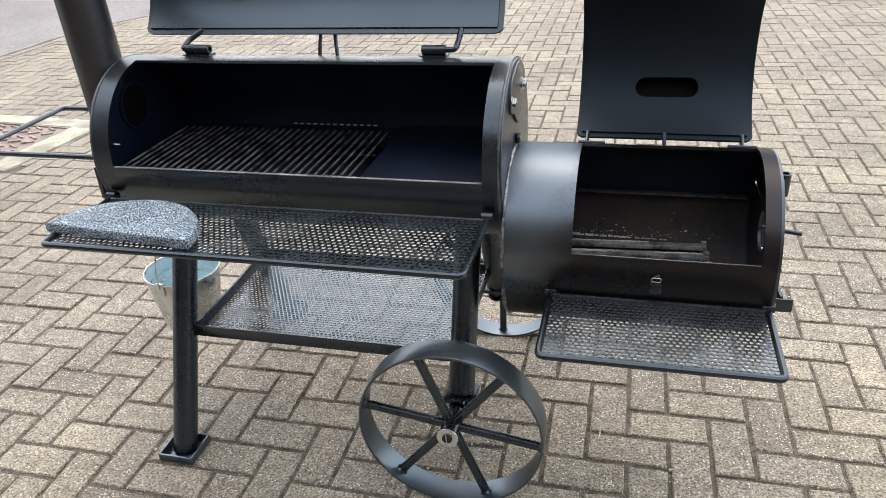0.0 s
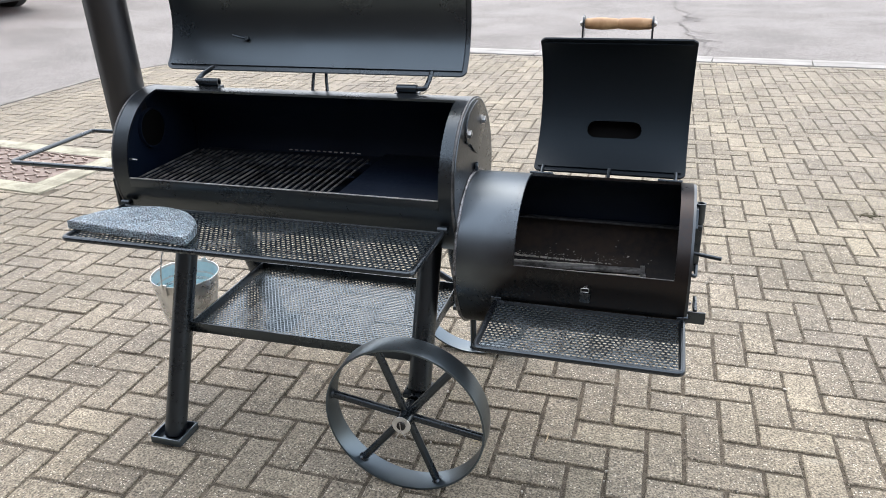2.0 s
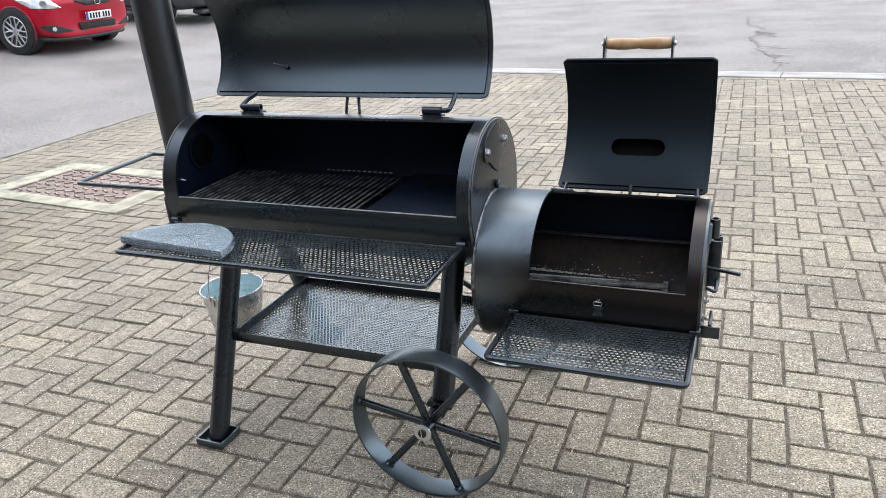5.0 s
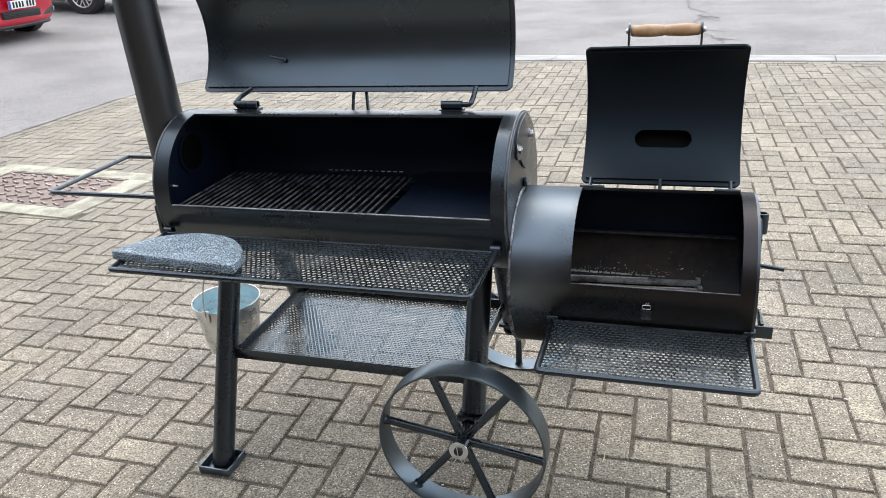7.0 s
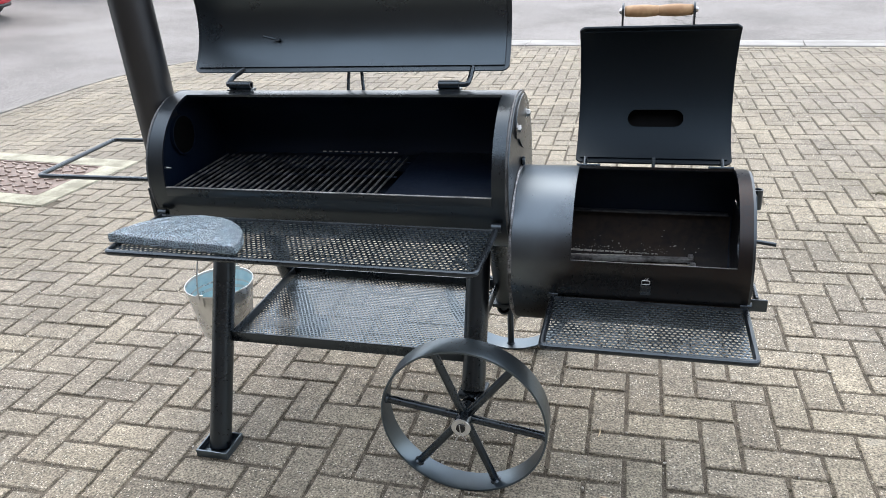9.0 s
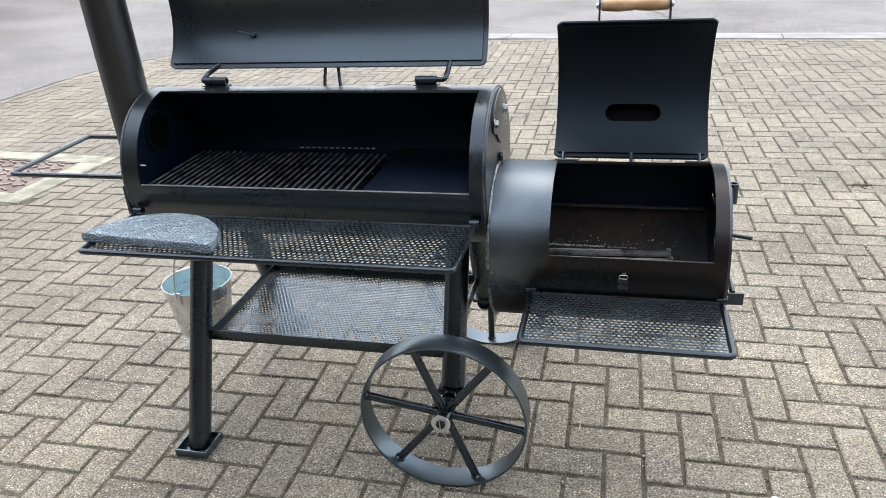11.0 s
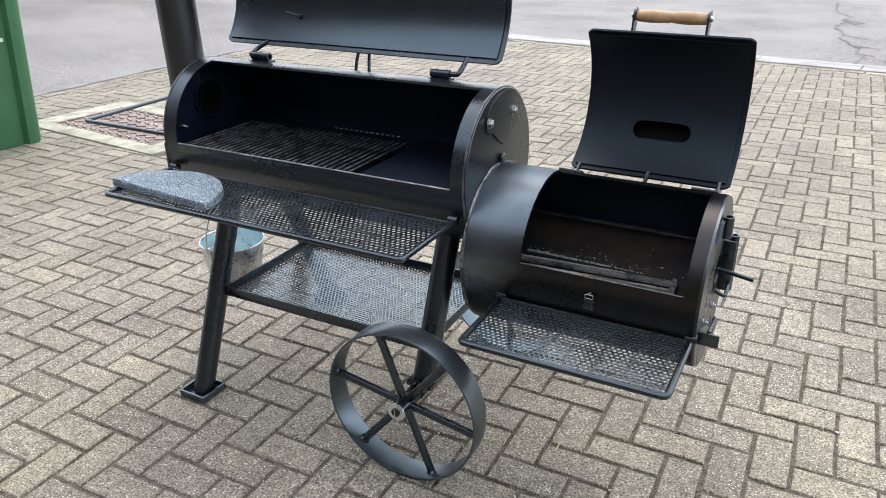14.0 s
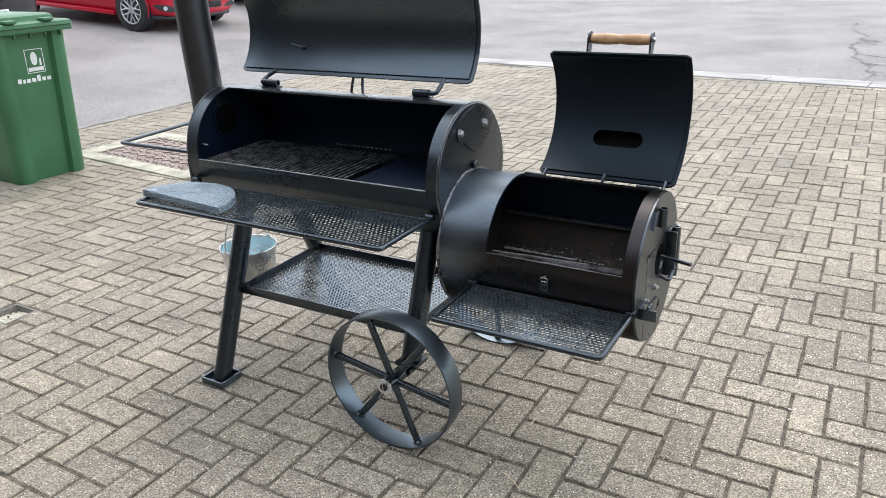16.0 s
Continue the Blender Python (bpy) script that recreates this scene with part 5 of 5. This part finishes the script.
            tube(bm, [(x + 0.342 * math.cos(t), s * 0.860, 0.318 + 0.342 * math.sin(t)) for t in span(-0.28, math.pi + 0.28, 30)], 0.009, 8)
            part("arch_lip", bm, paint, top)
    for s in (-1, 1):
        bm = bmesh.new()
        box(bm, (-0.9, s * 0.80, 0.20), (0.92, s * 0.875, 0.27), 0.02)
        part("sill", bm, paint, top)
    # nose or tail details, seen from the low front or rear
    sx = 1 if front else -1
    tip = 1.99 if front else -2.10
    bm = bmesh.new()
    if front:
        tube(bm, [(x, y, 0.222) for x, y in ((1.62, -0.76), (1.76, -0.73), (1.87, -0.62), (1.925, -0.40), (1.95, 0.0), (1.925, 0.40), (1.87, 0.62), (1.76, 0.73), (1.62, 0.76))], 0.034, 10)
    else:
        box(bm, (tip - 0.02, -0.66, 0.20), (tip + 0.2, 0.66, 0.275), 0.03)
    part("bumper_lip", bm, DARK_PLASTIC, top)
    if front:
        bm = bmesh.new()
        box(bm, (1.93, -0.36, 0.325), (1.995, 0.36, 0.425), 0.02)
        low = part("lower_grille", bm, DARK_PLASTIC, top)
        for z in (0.343, 0.366, 0.389, 0.410):
            bm = bmesh.new()
            box(bm, (1.96, -0.345, z - 0.004), (2.004, 0.345, z + 0.004), 0.002)
            part("slat", bm, RUBBER, low)
        bm = bmesh.new()
        box(bm, (1.92, -0.40, 0.655), (2.008, 0.40, 0.745), 0.02)
        for v in bm.verts:
            if v.co.z < 0.69:
                v.co.y *= 0.62
        part("upper_grille", bm, DARK_PLASTIC, top)
        bm = bmesh.new()
        tube(bm, [(2.022, 0.055 * math.cos(t), 0.700 + 0.038 * math.sin(t)) for t in span(0, 2 * math.pi, 24)[:-1]], 0.007, 8, closed=True)
        part("badge", bm, ALLOY, top)
        for s in (-1, 1):
            bm = bmesh.new()
            wrap(bm, [((x, s * y), (x, s * y), lo, hi) for x, y, lo, hi in ((1.70, 0.822, 0.393, 0.405), (1.79, 0.806, 0.355, 0.42), (1.875, 0.762, 0.325, 0.42), (1.912, 0.66, 0.315, 0.40), (1.932, 0.55, 0.315, 0.362), (1.946, 0.46, 0.32, 0.33))], -0.008)
            fog = part("fog_recess", bm, DARK_PLASTIC, top)
            bm = bmesh.new()
            disc(bm, (1.882, s * 0.752, 0.372), (1, s * 0.7, 0), 0.03, 0.014, 20, 0.004)
            part("fog_lamp", bm, LAMP, fog)
            bm = bmesh.new()
            wrap(bm, [((x, s * y), (xh, s * yh), lo, hi) for x, y, lo, xh, yh, hi in (
                (1.39, 0.856, 0.742, 1.39, 0.852, 0.754), (1.50, 0.852, 0.695, 1.50, 0.825, 0.788), (1.61, 0.842, 0.648, 1.60, 0.792, 0.802),
                (1.71, 0.824, 0.645, 1.69, 0.752, 0.803), (1.80, 0.796, 0.648, 1.78, 0.715, 0.788), (1.87, 0.745, 0.65, 1.85, 0.70, 0.755), (1.915, 0.665, 0.65, 1.90, 0.66, 0.70), (1.932, 0.615, 0.652, 1.93, 0.615, 0.66))], 0.022)
            head = part("headlamp", bm, LAMP, top)
            bm = bmesh.new()
            disc(bm, (1.80, s * 0.802, 0.715), (0.6, s * 0.8, 0.1), 0.045, 0.008, 24, 0.002)
            part("reflector", bm, STEEL, head)
        px = 2.006
    else:
        for s in (-1, 1):
            bm = bmesh.new()
            box(bm, (-0.03, -0.13, -0.04), (0.03, 0.13, 0.04), 0.02, Matrix.Translation((-2.09, s * 0.56, 0.50)) @ Matrix.Rotation(radians(s * 20), 4, "Z"))
            part("tail_reflector", bm, TAIL, top)
        px = -2.135
    bm = bmesh.new()
    box(bm, (px, -0.26, 0.455), (px + sx * 0.008, 0.26, 0.566), 0.002)
    pl = part("number_plate", bm, WHITE, top, "white plate with plain dark bars")
    bm = bmesh.new()
    box(bm, (px + sx * 0.008, -sx * 0.26, 0.456), (px + sx * 0.0095, -sx * 0.218, 0.565))
    part("plate_band", bm, BLUE, pl)
    for k in range(7):
        y = -0.185 + 0.058 * k + (0.03 if k > 3 else 0)
        bm = bmesh.new()
        box(bm, (px + sx * 0.008, y, 0.472), (px + sx * 0.0098, y + 0.034, 0.548))
        part("bar", bm, RUBBER, pl)
    return top


def car_at(wheel, turn, local, *rest):
    c, s = math.cos(radians(turn)), math.sin(radians(turn))
    x, y = wheel[0] - (c * local[0] - s * local[1]), wheel[1] - (s * local[0] + c * local[1])
    made = car((x, y, road_z(x)), turn, *rest)
    return made


slope = math.atan(RISE)
red_car = car_at((-9.03, 6.40), 4, (1.30, -0.86), RED, "red hatchback with silver alloy wheels parked on the asphalt", True)
red_car.rotation_euler.y = slope
grey_car = car_at((-9.62, 9.90), 186, (-1.28, 0.86), CHARCOAL, "charcoal grey car with silver wheels parked on the asphalt", False)
grey_car.rotation_euler.y = -slope

near_car = car_at((-9.25, 4.72), 4, (1.30, 0.86), CHARCOAL, "charcoal grey car parked on the asphalt beside the red one", True)
near_car.rotation_euler.y = slope

# ---- cracks, twig, leaf ----
random.seed(5)
bm = bmesh.new()
x = 0.93
pts = []
for k in range(60):
    y = 6.95 + 0.095 * k
    x += random.uniform(-0.05, 0.05) + 0.10 * (0.80 - 0.02 * k / 6 - x)
    pts.append((x, y))
crack(bm, pts, 0.014)
for k in range(10):
    q = pts[random.randrange(3, 40)]
    crack(bm, [(q[0] + 0.06 * j + random.uniform(-.02, .02), q[1] - 0.05 * j) for j in range(random.randrange(3, 7))], 0.012)
crack(bm, [(1.0 + 0.05 * j, 7.35 - 0.035 * j + random.uniform(-.02, .02)) for j in range(5)], 0.010)
tagged(finish("asphalt_crack", bm, CRACK, smooth=0), "branching dark crack in the asphalt", "crack", kind="structure")


def straw(points, label):
    bm = bmesh.new()
    tube(bm, points, [0.0011] + [0.0021] * (len(points) - 2) + [0.0010], 6)
    tagged(finish("straw", bm, STRAW), label, "straw", "straws on the paving")


straw([(0.336, 0.052, 0.004), (0.358, 0.046, 0.006), (0.386, 0.031, 0.005), (0.413, 0.011, 0.003)], "dry pale straw lying across the paving")
straw([(0.120, 0.238, 0.003), (0.138, 0.243, 0.004), (0.157, 0.252, 0.003)], "short dry straw lying behind the wheel")
straw([(0.318, 0.285, 0.001), (0.322, 0.305, 0.002), (0.321, 0.328, 0.001)], "short dry straw lying in a paving joint")
# a pale dry leaf, curled
bm = bmesh.new()
for k, (u, w) in enumerate(((0.0, 0.001), (0.006, 0.007), (0.014, 0.009), (0.022, 0.006), (0.028, 0.001))):
    for side in (-1, 0, 1):
        for h in (0, 1):
            bm.verts.new((0.789 + u, 0.096 + side * w - 0.2 * u, 0.0035 + 0.004 * abs(side) + 0.003 * math.sin(60 * u) + 0.0006 * h))
vs = list(bm.verts)
for k in range(4):
    for c in range(2):
        for h in (0, 1):
            q = [vs[k * 6 + c * 2 + h], vs[k * 6 + c * 2 + 2 + h], vs[k * 6 + 6 + c * 2 + 2 + h], vs[k * 6 + 6 + c * 2 + h]]
            bm.faces.new(q if h else q[::-1])
tagged(finish("leaf", bm, WHITE), "small pale curled dry leaf on the paving", "leaf")

random.seed(9)
bm = bmesh.new()
for k in range(34):
    c = Vector((1.55 + random.gauss(0, 0.028), 2.345 + random.gauss(0, 0.02), 0.001))
    r = random.uniform(0.003, 0.008)
    bmesh.ops.create_icosphere(bm, subdivisions=1, radius=r, matrix=Matrix.Translation(c) @ Matrix.Rotation(random.uniform(0, 3), 4, "Z") @ Matrix.Diagonal((random.uniform(0.8, 1.8), 1, 0.6, 1)))
tagged(finish("moss_clump", bm, DIRT), "dark mossy dirt crumbs in a paving joint", "moss", kind="stuff")

# ---- paving of the bay ----
random.seed(11)
C, CU, CV, TH = 0.101, 0.1005, 0.1015, radians(0.3)
OX, OY = 0.3895, 0.617
cu, su = math.cos(TH), math.sin(TH)


def world_xy(u, v):
    return OX + CU * u * cu - CV * v * su, OY + CU * u * su + CV * v * cu


def clip(poly, dist):
    out = []
    n = len(poly)
    for k in range(n):
        a, b = poly[k], poly[(k + 1) % n]
        da, db = dist(*a), dist(*b)
        if da >= 0:
            out.append(a)
        if (da >= 0) != (db >= 0):
            t = da / (da - db)
            out.append((a[0] + t * (b[0] - a[0]), a[1] + t * (b[1] - a[1])))
    return out


HX0, HX1, HY0, HY1 = -2.00, -1.858, -0.045, 0.092     # a small square opening
bm = bmesh.new()
left = [(HX0, -6), (HX0, kerb_y(HX0) - 0.19), (CX, kerb_y(CX) - 0.19)] + [(CX - CR * math.cos(t), CY + CR * math.sin(t)) for t in span(radians(84), 0, 16)] + [(EDGE, -6)]
for outline in (left, [(HX0, -6), (HX1, -6), (HX1, HY0), (HX0, HY0)], [(HX0, HY1), (HX1, HY1), (HX1, kerb_y(HX1) - 0.19), (HX0, kerb_y(HX0) - 0.19)], [(HX1, -6), (9, -6), (9, kerb_y(9) - 0.19), (HX1, kerb_y(HX1) - 0.19)]):
    plate(bm, outline, "z", -0.016, 0.0112)
bmesh.ops.triangulate(bm, faces=[f for f in bm.faces if len(f.verts) > 4])
pavement = tagged(finish("pavement", bm, BED, smooth=0), "herringbone paving of buff grey concrete blocks", "pavement", kind="structure")


def block_mesh(poly, z, gap=0.0053, cham=0.0030, tilt=(0, 0)):
    """Top, chamfer and side of one block: vertices and faces."""
    n = len(poly)
    mx, my = sum(p[0] for p in poly) / n, sum(p[1] for p in poly) / n

    def inset(p, d):
        return mx + (p[0] - mx) * max(0, 1 - d / max(abs(p[0] - mx), 0.02)), my + (p[1] - my) * max(0, 1 - d / max(abs(p[1] - my), 0.02))
    vs = []
    for d, h in ((gap, -0.03), (gap, -cham), (gap + cham, 0.0)):
        for p in poly:
            q = inset(p, d)
            vs.append((q[0], q[1], z + h + tilt[0] * (q[0] - mx) + tilt[1] * (q[1] - my)))
    fs = []
    for r in (0, n):
        fs += [(r + k, r + (k + 1) % n, r + n + (k + 1) % n, r + n + k) for k in range(n)]
    fs.append(tuple(range(2 * n, 3 * n)))
    return vs, fs


def worn(w, h):
    """A rectangle with slightly ragged edges."""
    out = []
    for (ax, ay), (bx, by), n in (((-w, -h), (w, -h), 5), ((w, -h), (w, h), 4), ((w, h), (-w, h), 5), ((-w, h), (-w, -h), 4)):
        for k in range(n):
            t = k / n
            j = 0.0034 if k == 0 else 0.0019
            out.append(((ax + (bx - ax) * t) / 2 + random.uniform(-j, j) * 0.6, (ay + (by - ay) * t) / 2 + random.uniform(-j, j) * 0.6))
    return out


near_mesh = {}
for key, (w, h) in (("across", (2 * CU, CV)), ("along", (CU, 2 * CV))):
    for var in range(8):
        v, f = block_mesh(worn(w, h), 0.0)
        me = bpy.data.meshes.new("paving_block")
        me.from_pydata(v, [], f)
        me.materials.append(BLOCK)
        near_mesh[key, var] = me

verts, faces, grit = [], [], []
count = 0
for i in range(-56, 88):
    for j in range(-62, 68):
        d = (i - j) % 4
        if d == 0:
            u0, u1, v0, v1, key = i, i + 1, j - 2, j, "along"
        elif d == 2:
            u0, u1, v0, v1, key = i, i + 2, j - 1, j, "across"
        else:
            continue
        mx, my = world_xy((u0 + u1) / 2, (v0 + v1) / 2)
        if my < -5.5 or mx > 8.8:
            continue
        inside = edge_inside(mx, my) - 0.115
        if inside < -0.15:
            continue
        z = random.gauss(0, 0.0011)
        if -2.4 < mx < 2.6 and -0.9 < my < 2.6:
            for k in range(15):
                e, o = random.uniform(-1, 1), random.choice((-1, 1))
                hw2, hh2 = (u1 - u0) * CU / 2, (v1 - v0) * CV / 2
                p = (mx + e * hw2, my + o * hh2) if random.random() < hw2 / (hw2 + hh2) else (mx + o * hw2, my + e * hh2)
                grit.append((p[0] + random.uniform(-0.004, 0.004), p[1] + random.uniform(-0.004, 0.004)))
        tl = (random.gauss(0, 0.006), random.gauss(0, 0.006))
        if -1.25 < mx < 1.55 and -0.45 < my < 1.55 and count < 300:
            ob = new("paving_block", near_mesh[key, random.randrange(8)])
            ob.matrix_world = Matrix.Translation((mx, my, z)) @ Matrix.Rotation(TH, 4, "Z") @ Matrix.Rotation(tl[0], 4, "X") @ Matrix.Rotation(tl[1], 4, "Y")
            ob.parent = pavement
            count += 1
            continue
        poly = [world_xy(*p) for p in ((u0, v0), (u1, v0), (u1, v1), (u0, v1))]
        if inside < 0.16:
            poly = clip(poly, lambda x, y: edge_inside(x, y) - 0.112)
        if len(poly) >= 3 and abs(mx + 3.46) < 1 and abs(my - 2.19) < 0.8:
            p = [MH.inverted() @ Vector((x, y, 0)) for x, y in poly]
            if all(abs(q.x) < MHX and abs(q.y) < MHY for q in p):
                continue
            inner = MH.inverted() @ Vector((mx, my, 0))
            if abs(inner.y) / MHY > abs(inner.x) / MHX:
                s = 1 if inner.y > 0 else -1
                if any(abs(q.x) < MHX for q in p):
                    poly = clip(poly, lambda x, y: s * (MH.inverted() @ Vector((x, y, 0))).y - MHY - 0.002)
            else:
                s = 1 if inner.x > 0 else -1
                if any(abs(q.y) < MHY for q in p):
                    poly = clip(poly, lambda x, y: s * (MH.inverted() @ Vector((x, y, 0))).x - MHX - 0.002)
        hx, hy = mx - (HX0 + HX1) / 2, my - (HY0 + HY1) / 2
        if abs(hx) < 0.071 + (u1 - u0) * CU / 2 and abs(hy) < 0.069 + (v1 - v0) * CV / 2:
            if abs(hx) > abs(hy):
                poly = clip(poly, (lambda x, y: x - HX1) if hx > 0 else (lambda x, y: HX0 - x))
            else:
                poly = clip(poly, (lambda x, y: y - HY1) if hy > 0 else (lambda x, y: HY0 - y))
        if len(poly) < 3:
            continue
        area = abs(sum(a[0] * b[1] - b[0] * a[1] for a, b in zip(poly, poly[1:] + poly[:1]))) / 2
        if area < 0.0008:
            continue
        v, f = block_mesh(poly, z, tilt=tl)
        b = len(verts)
        verts += v
        faces += [tuple(b + k for k in q) for q in f]
# border course along the edge
path = [(EDGE + 0.056, -5.3 + 0.205 * k) for k in range(48)] + [(CX - (CR - 0.056) * math.cos(t), CY + (CR - 0.056) * math.sin(t)) for t in span(0.02, radians(84), 17)]
path += [(x, kerb_y(x) - 0.256) for x in [-2.45 + 0.204 * k for k in range(55)]]
for a, b in zip(path, path[1:]):
    dx, dy = b[0] - a[0], b[1] - a[1]
    d = math.hypot(dx, dy)
    nx, ny = -dy / d * 0.05, dx / d * 0.05
    v, f = block_mesh([(a[0] - nx, a[1] - ny), (b[0] - nx, b[1] - ny), (b[0] + nx, b[1] + ny), (a[0] + nx, a[1] + ny)][::1], random.gauss(0, 0.0012))
    k0 = len(verts)
    verts += v
    faces += [tuple(k0 + k for k in q) for q in f]
rest = plain_mesh("paving_blocks", verts, faces, BLOCKS, pavement)
rest["kind"] = "stuff"
# grit lying in the joints
gv, gf = [], []
for x, y in grit:
    r, a, b = random.choice((0.0012, 0.0016, 0.0016, 0.0022, 0.0034)), random.uniform(0, 6.28), len(gv)
    gv += [(x + r * math.cos(a + t), y + r * math.sin(a + t), -0.0052) for t in (0, 2.1, 4.2)] + [(x, y, -0.0048 + r * 1.2)]
    gf += [(b, b + 1, b + 3), (b + 1, b + 2, b + 3), (b + 2, b, b + 3), (b, b + 2, b + 1)]
crumbs = plain_mesh("joint_grit", gv, gf, GRIT, pavement)
crumbs["kind"] = "stuff"
# pale chips knocked off the edges
random.seed(41)
cv, cf = [], []
for x, y in random.sample(grit, 260):
    r, b, n = random.uniform(0.0022, 0.0062), len(cv), random.choice((5, 6, 7))
    a, k = random.uniform(0, 6.28), random.uniform(0.4, 0.8)
    ring_pts = [(r * random.uniform(0.7, 1.1) * math.cos(t), k * r * random.uniform(0.7, 1.1) * math.sin(t)) for t in span(0, 2 * math.pi, n)[:-1]]
    cv += [(x + u * math.cos(a) - v * math.sin(a), y + u * math.sin(a) + v * math.cos(a), h) for h in (-0.004, 0.0018) for u, v in ring_pts]
    cf += [tuple(b + n + q for q in range(n))] + [(b + q, b + (q + 1) % n, b + n + (q + 1) % n, b + n + q) for q in range(n)]
chips = plain_mesh("pale_chips", cv, cf, CHIP, pavement)
chips["kind"] = "stuff"
# dark moss crumbs along the joints, in patches
mv, mf = [], []
for x, y in grit[::2]:
    if noise.noise(Vector((x * 2.1, y * 2.1, 3.0))) < -0.05:
        continue
    for k in range(3):
        px, py = x + random.gauss(0, 0.008), y + random.gauss(0, 0.008)
        r, a, b = random.uniform(0.0018, 0.0050), random.uniform(0, 6.28), len(mv)
        mv += [(px + r * math.cos(a + t) * 1.3, py + r * math.sin(a + t), -0.0056) for t in (0, 1.57, 3.14, 4.71)] + [(px, py, -0.0050 + r * 0.55)]
        mf += [(b, b + 1, b + 4), (b + 1, b + 2, b + 4), (b + 2, b + 3, b + 4), (b + 3, b, b + 4)]
moss = plain_mesh("joint_moss", mv, mf, DIRT, pavement)
moss["kind"] = "stuff"
# a small square opening with its cover tipped into it
bm = bmesh.new()
for lo, hi in (((HX0, HY0), (HX1, HY0 + 0.006)), ((HX0, HY1 - 0.006), (HX1, HY1)), ((HX0, HY0 + 0.006), (HX0 + 0.006, HY1 - 0.006)), ((HX1 - 0.006, HY0 + 0.006), (HX1, HY1 - 0.006))):
    box(bm, (*lo, -0.10), (*hi, -0.002), 0.001)
box(bm, (HX0 + 0.006, HY0 + 0.006, -0.06), (HX1 - 0.006, HY1 - 0.006, -0.044), 0.001)
tagged(finish("cover_frame", bm, EDGING, smooth=0), "thin dark frame of a small square opening", "frame", kind="structure")
bm = bmesh.new()
box(bm, (-0.0645, -0.0620, -0.012), (0.0645, 0.0620, 0.0), 0.003)
sunk = finish("access_cover", bm, HAUNCH, smooth=0)
sunk.matrix_world = pose((HX0 + HX1) / 2, (HY0 + HY1) / 2, -0.0175, -6.6, -6.6, 0)
tagged(sunk, "small grey concrete cover tipped into its square opening", "cover")
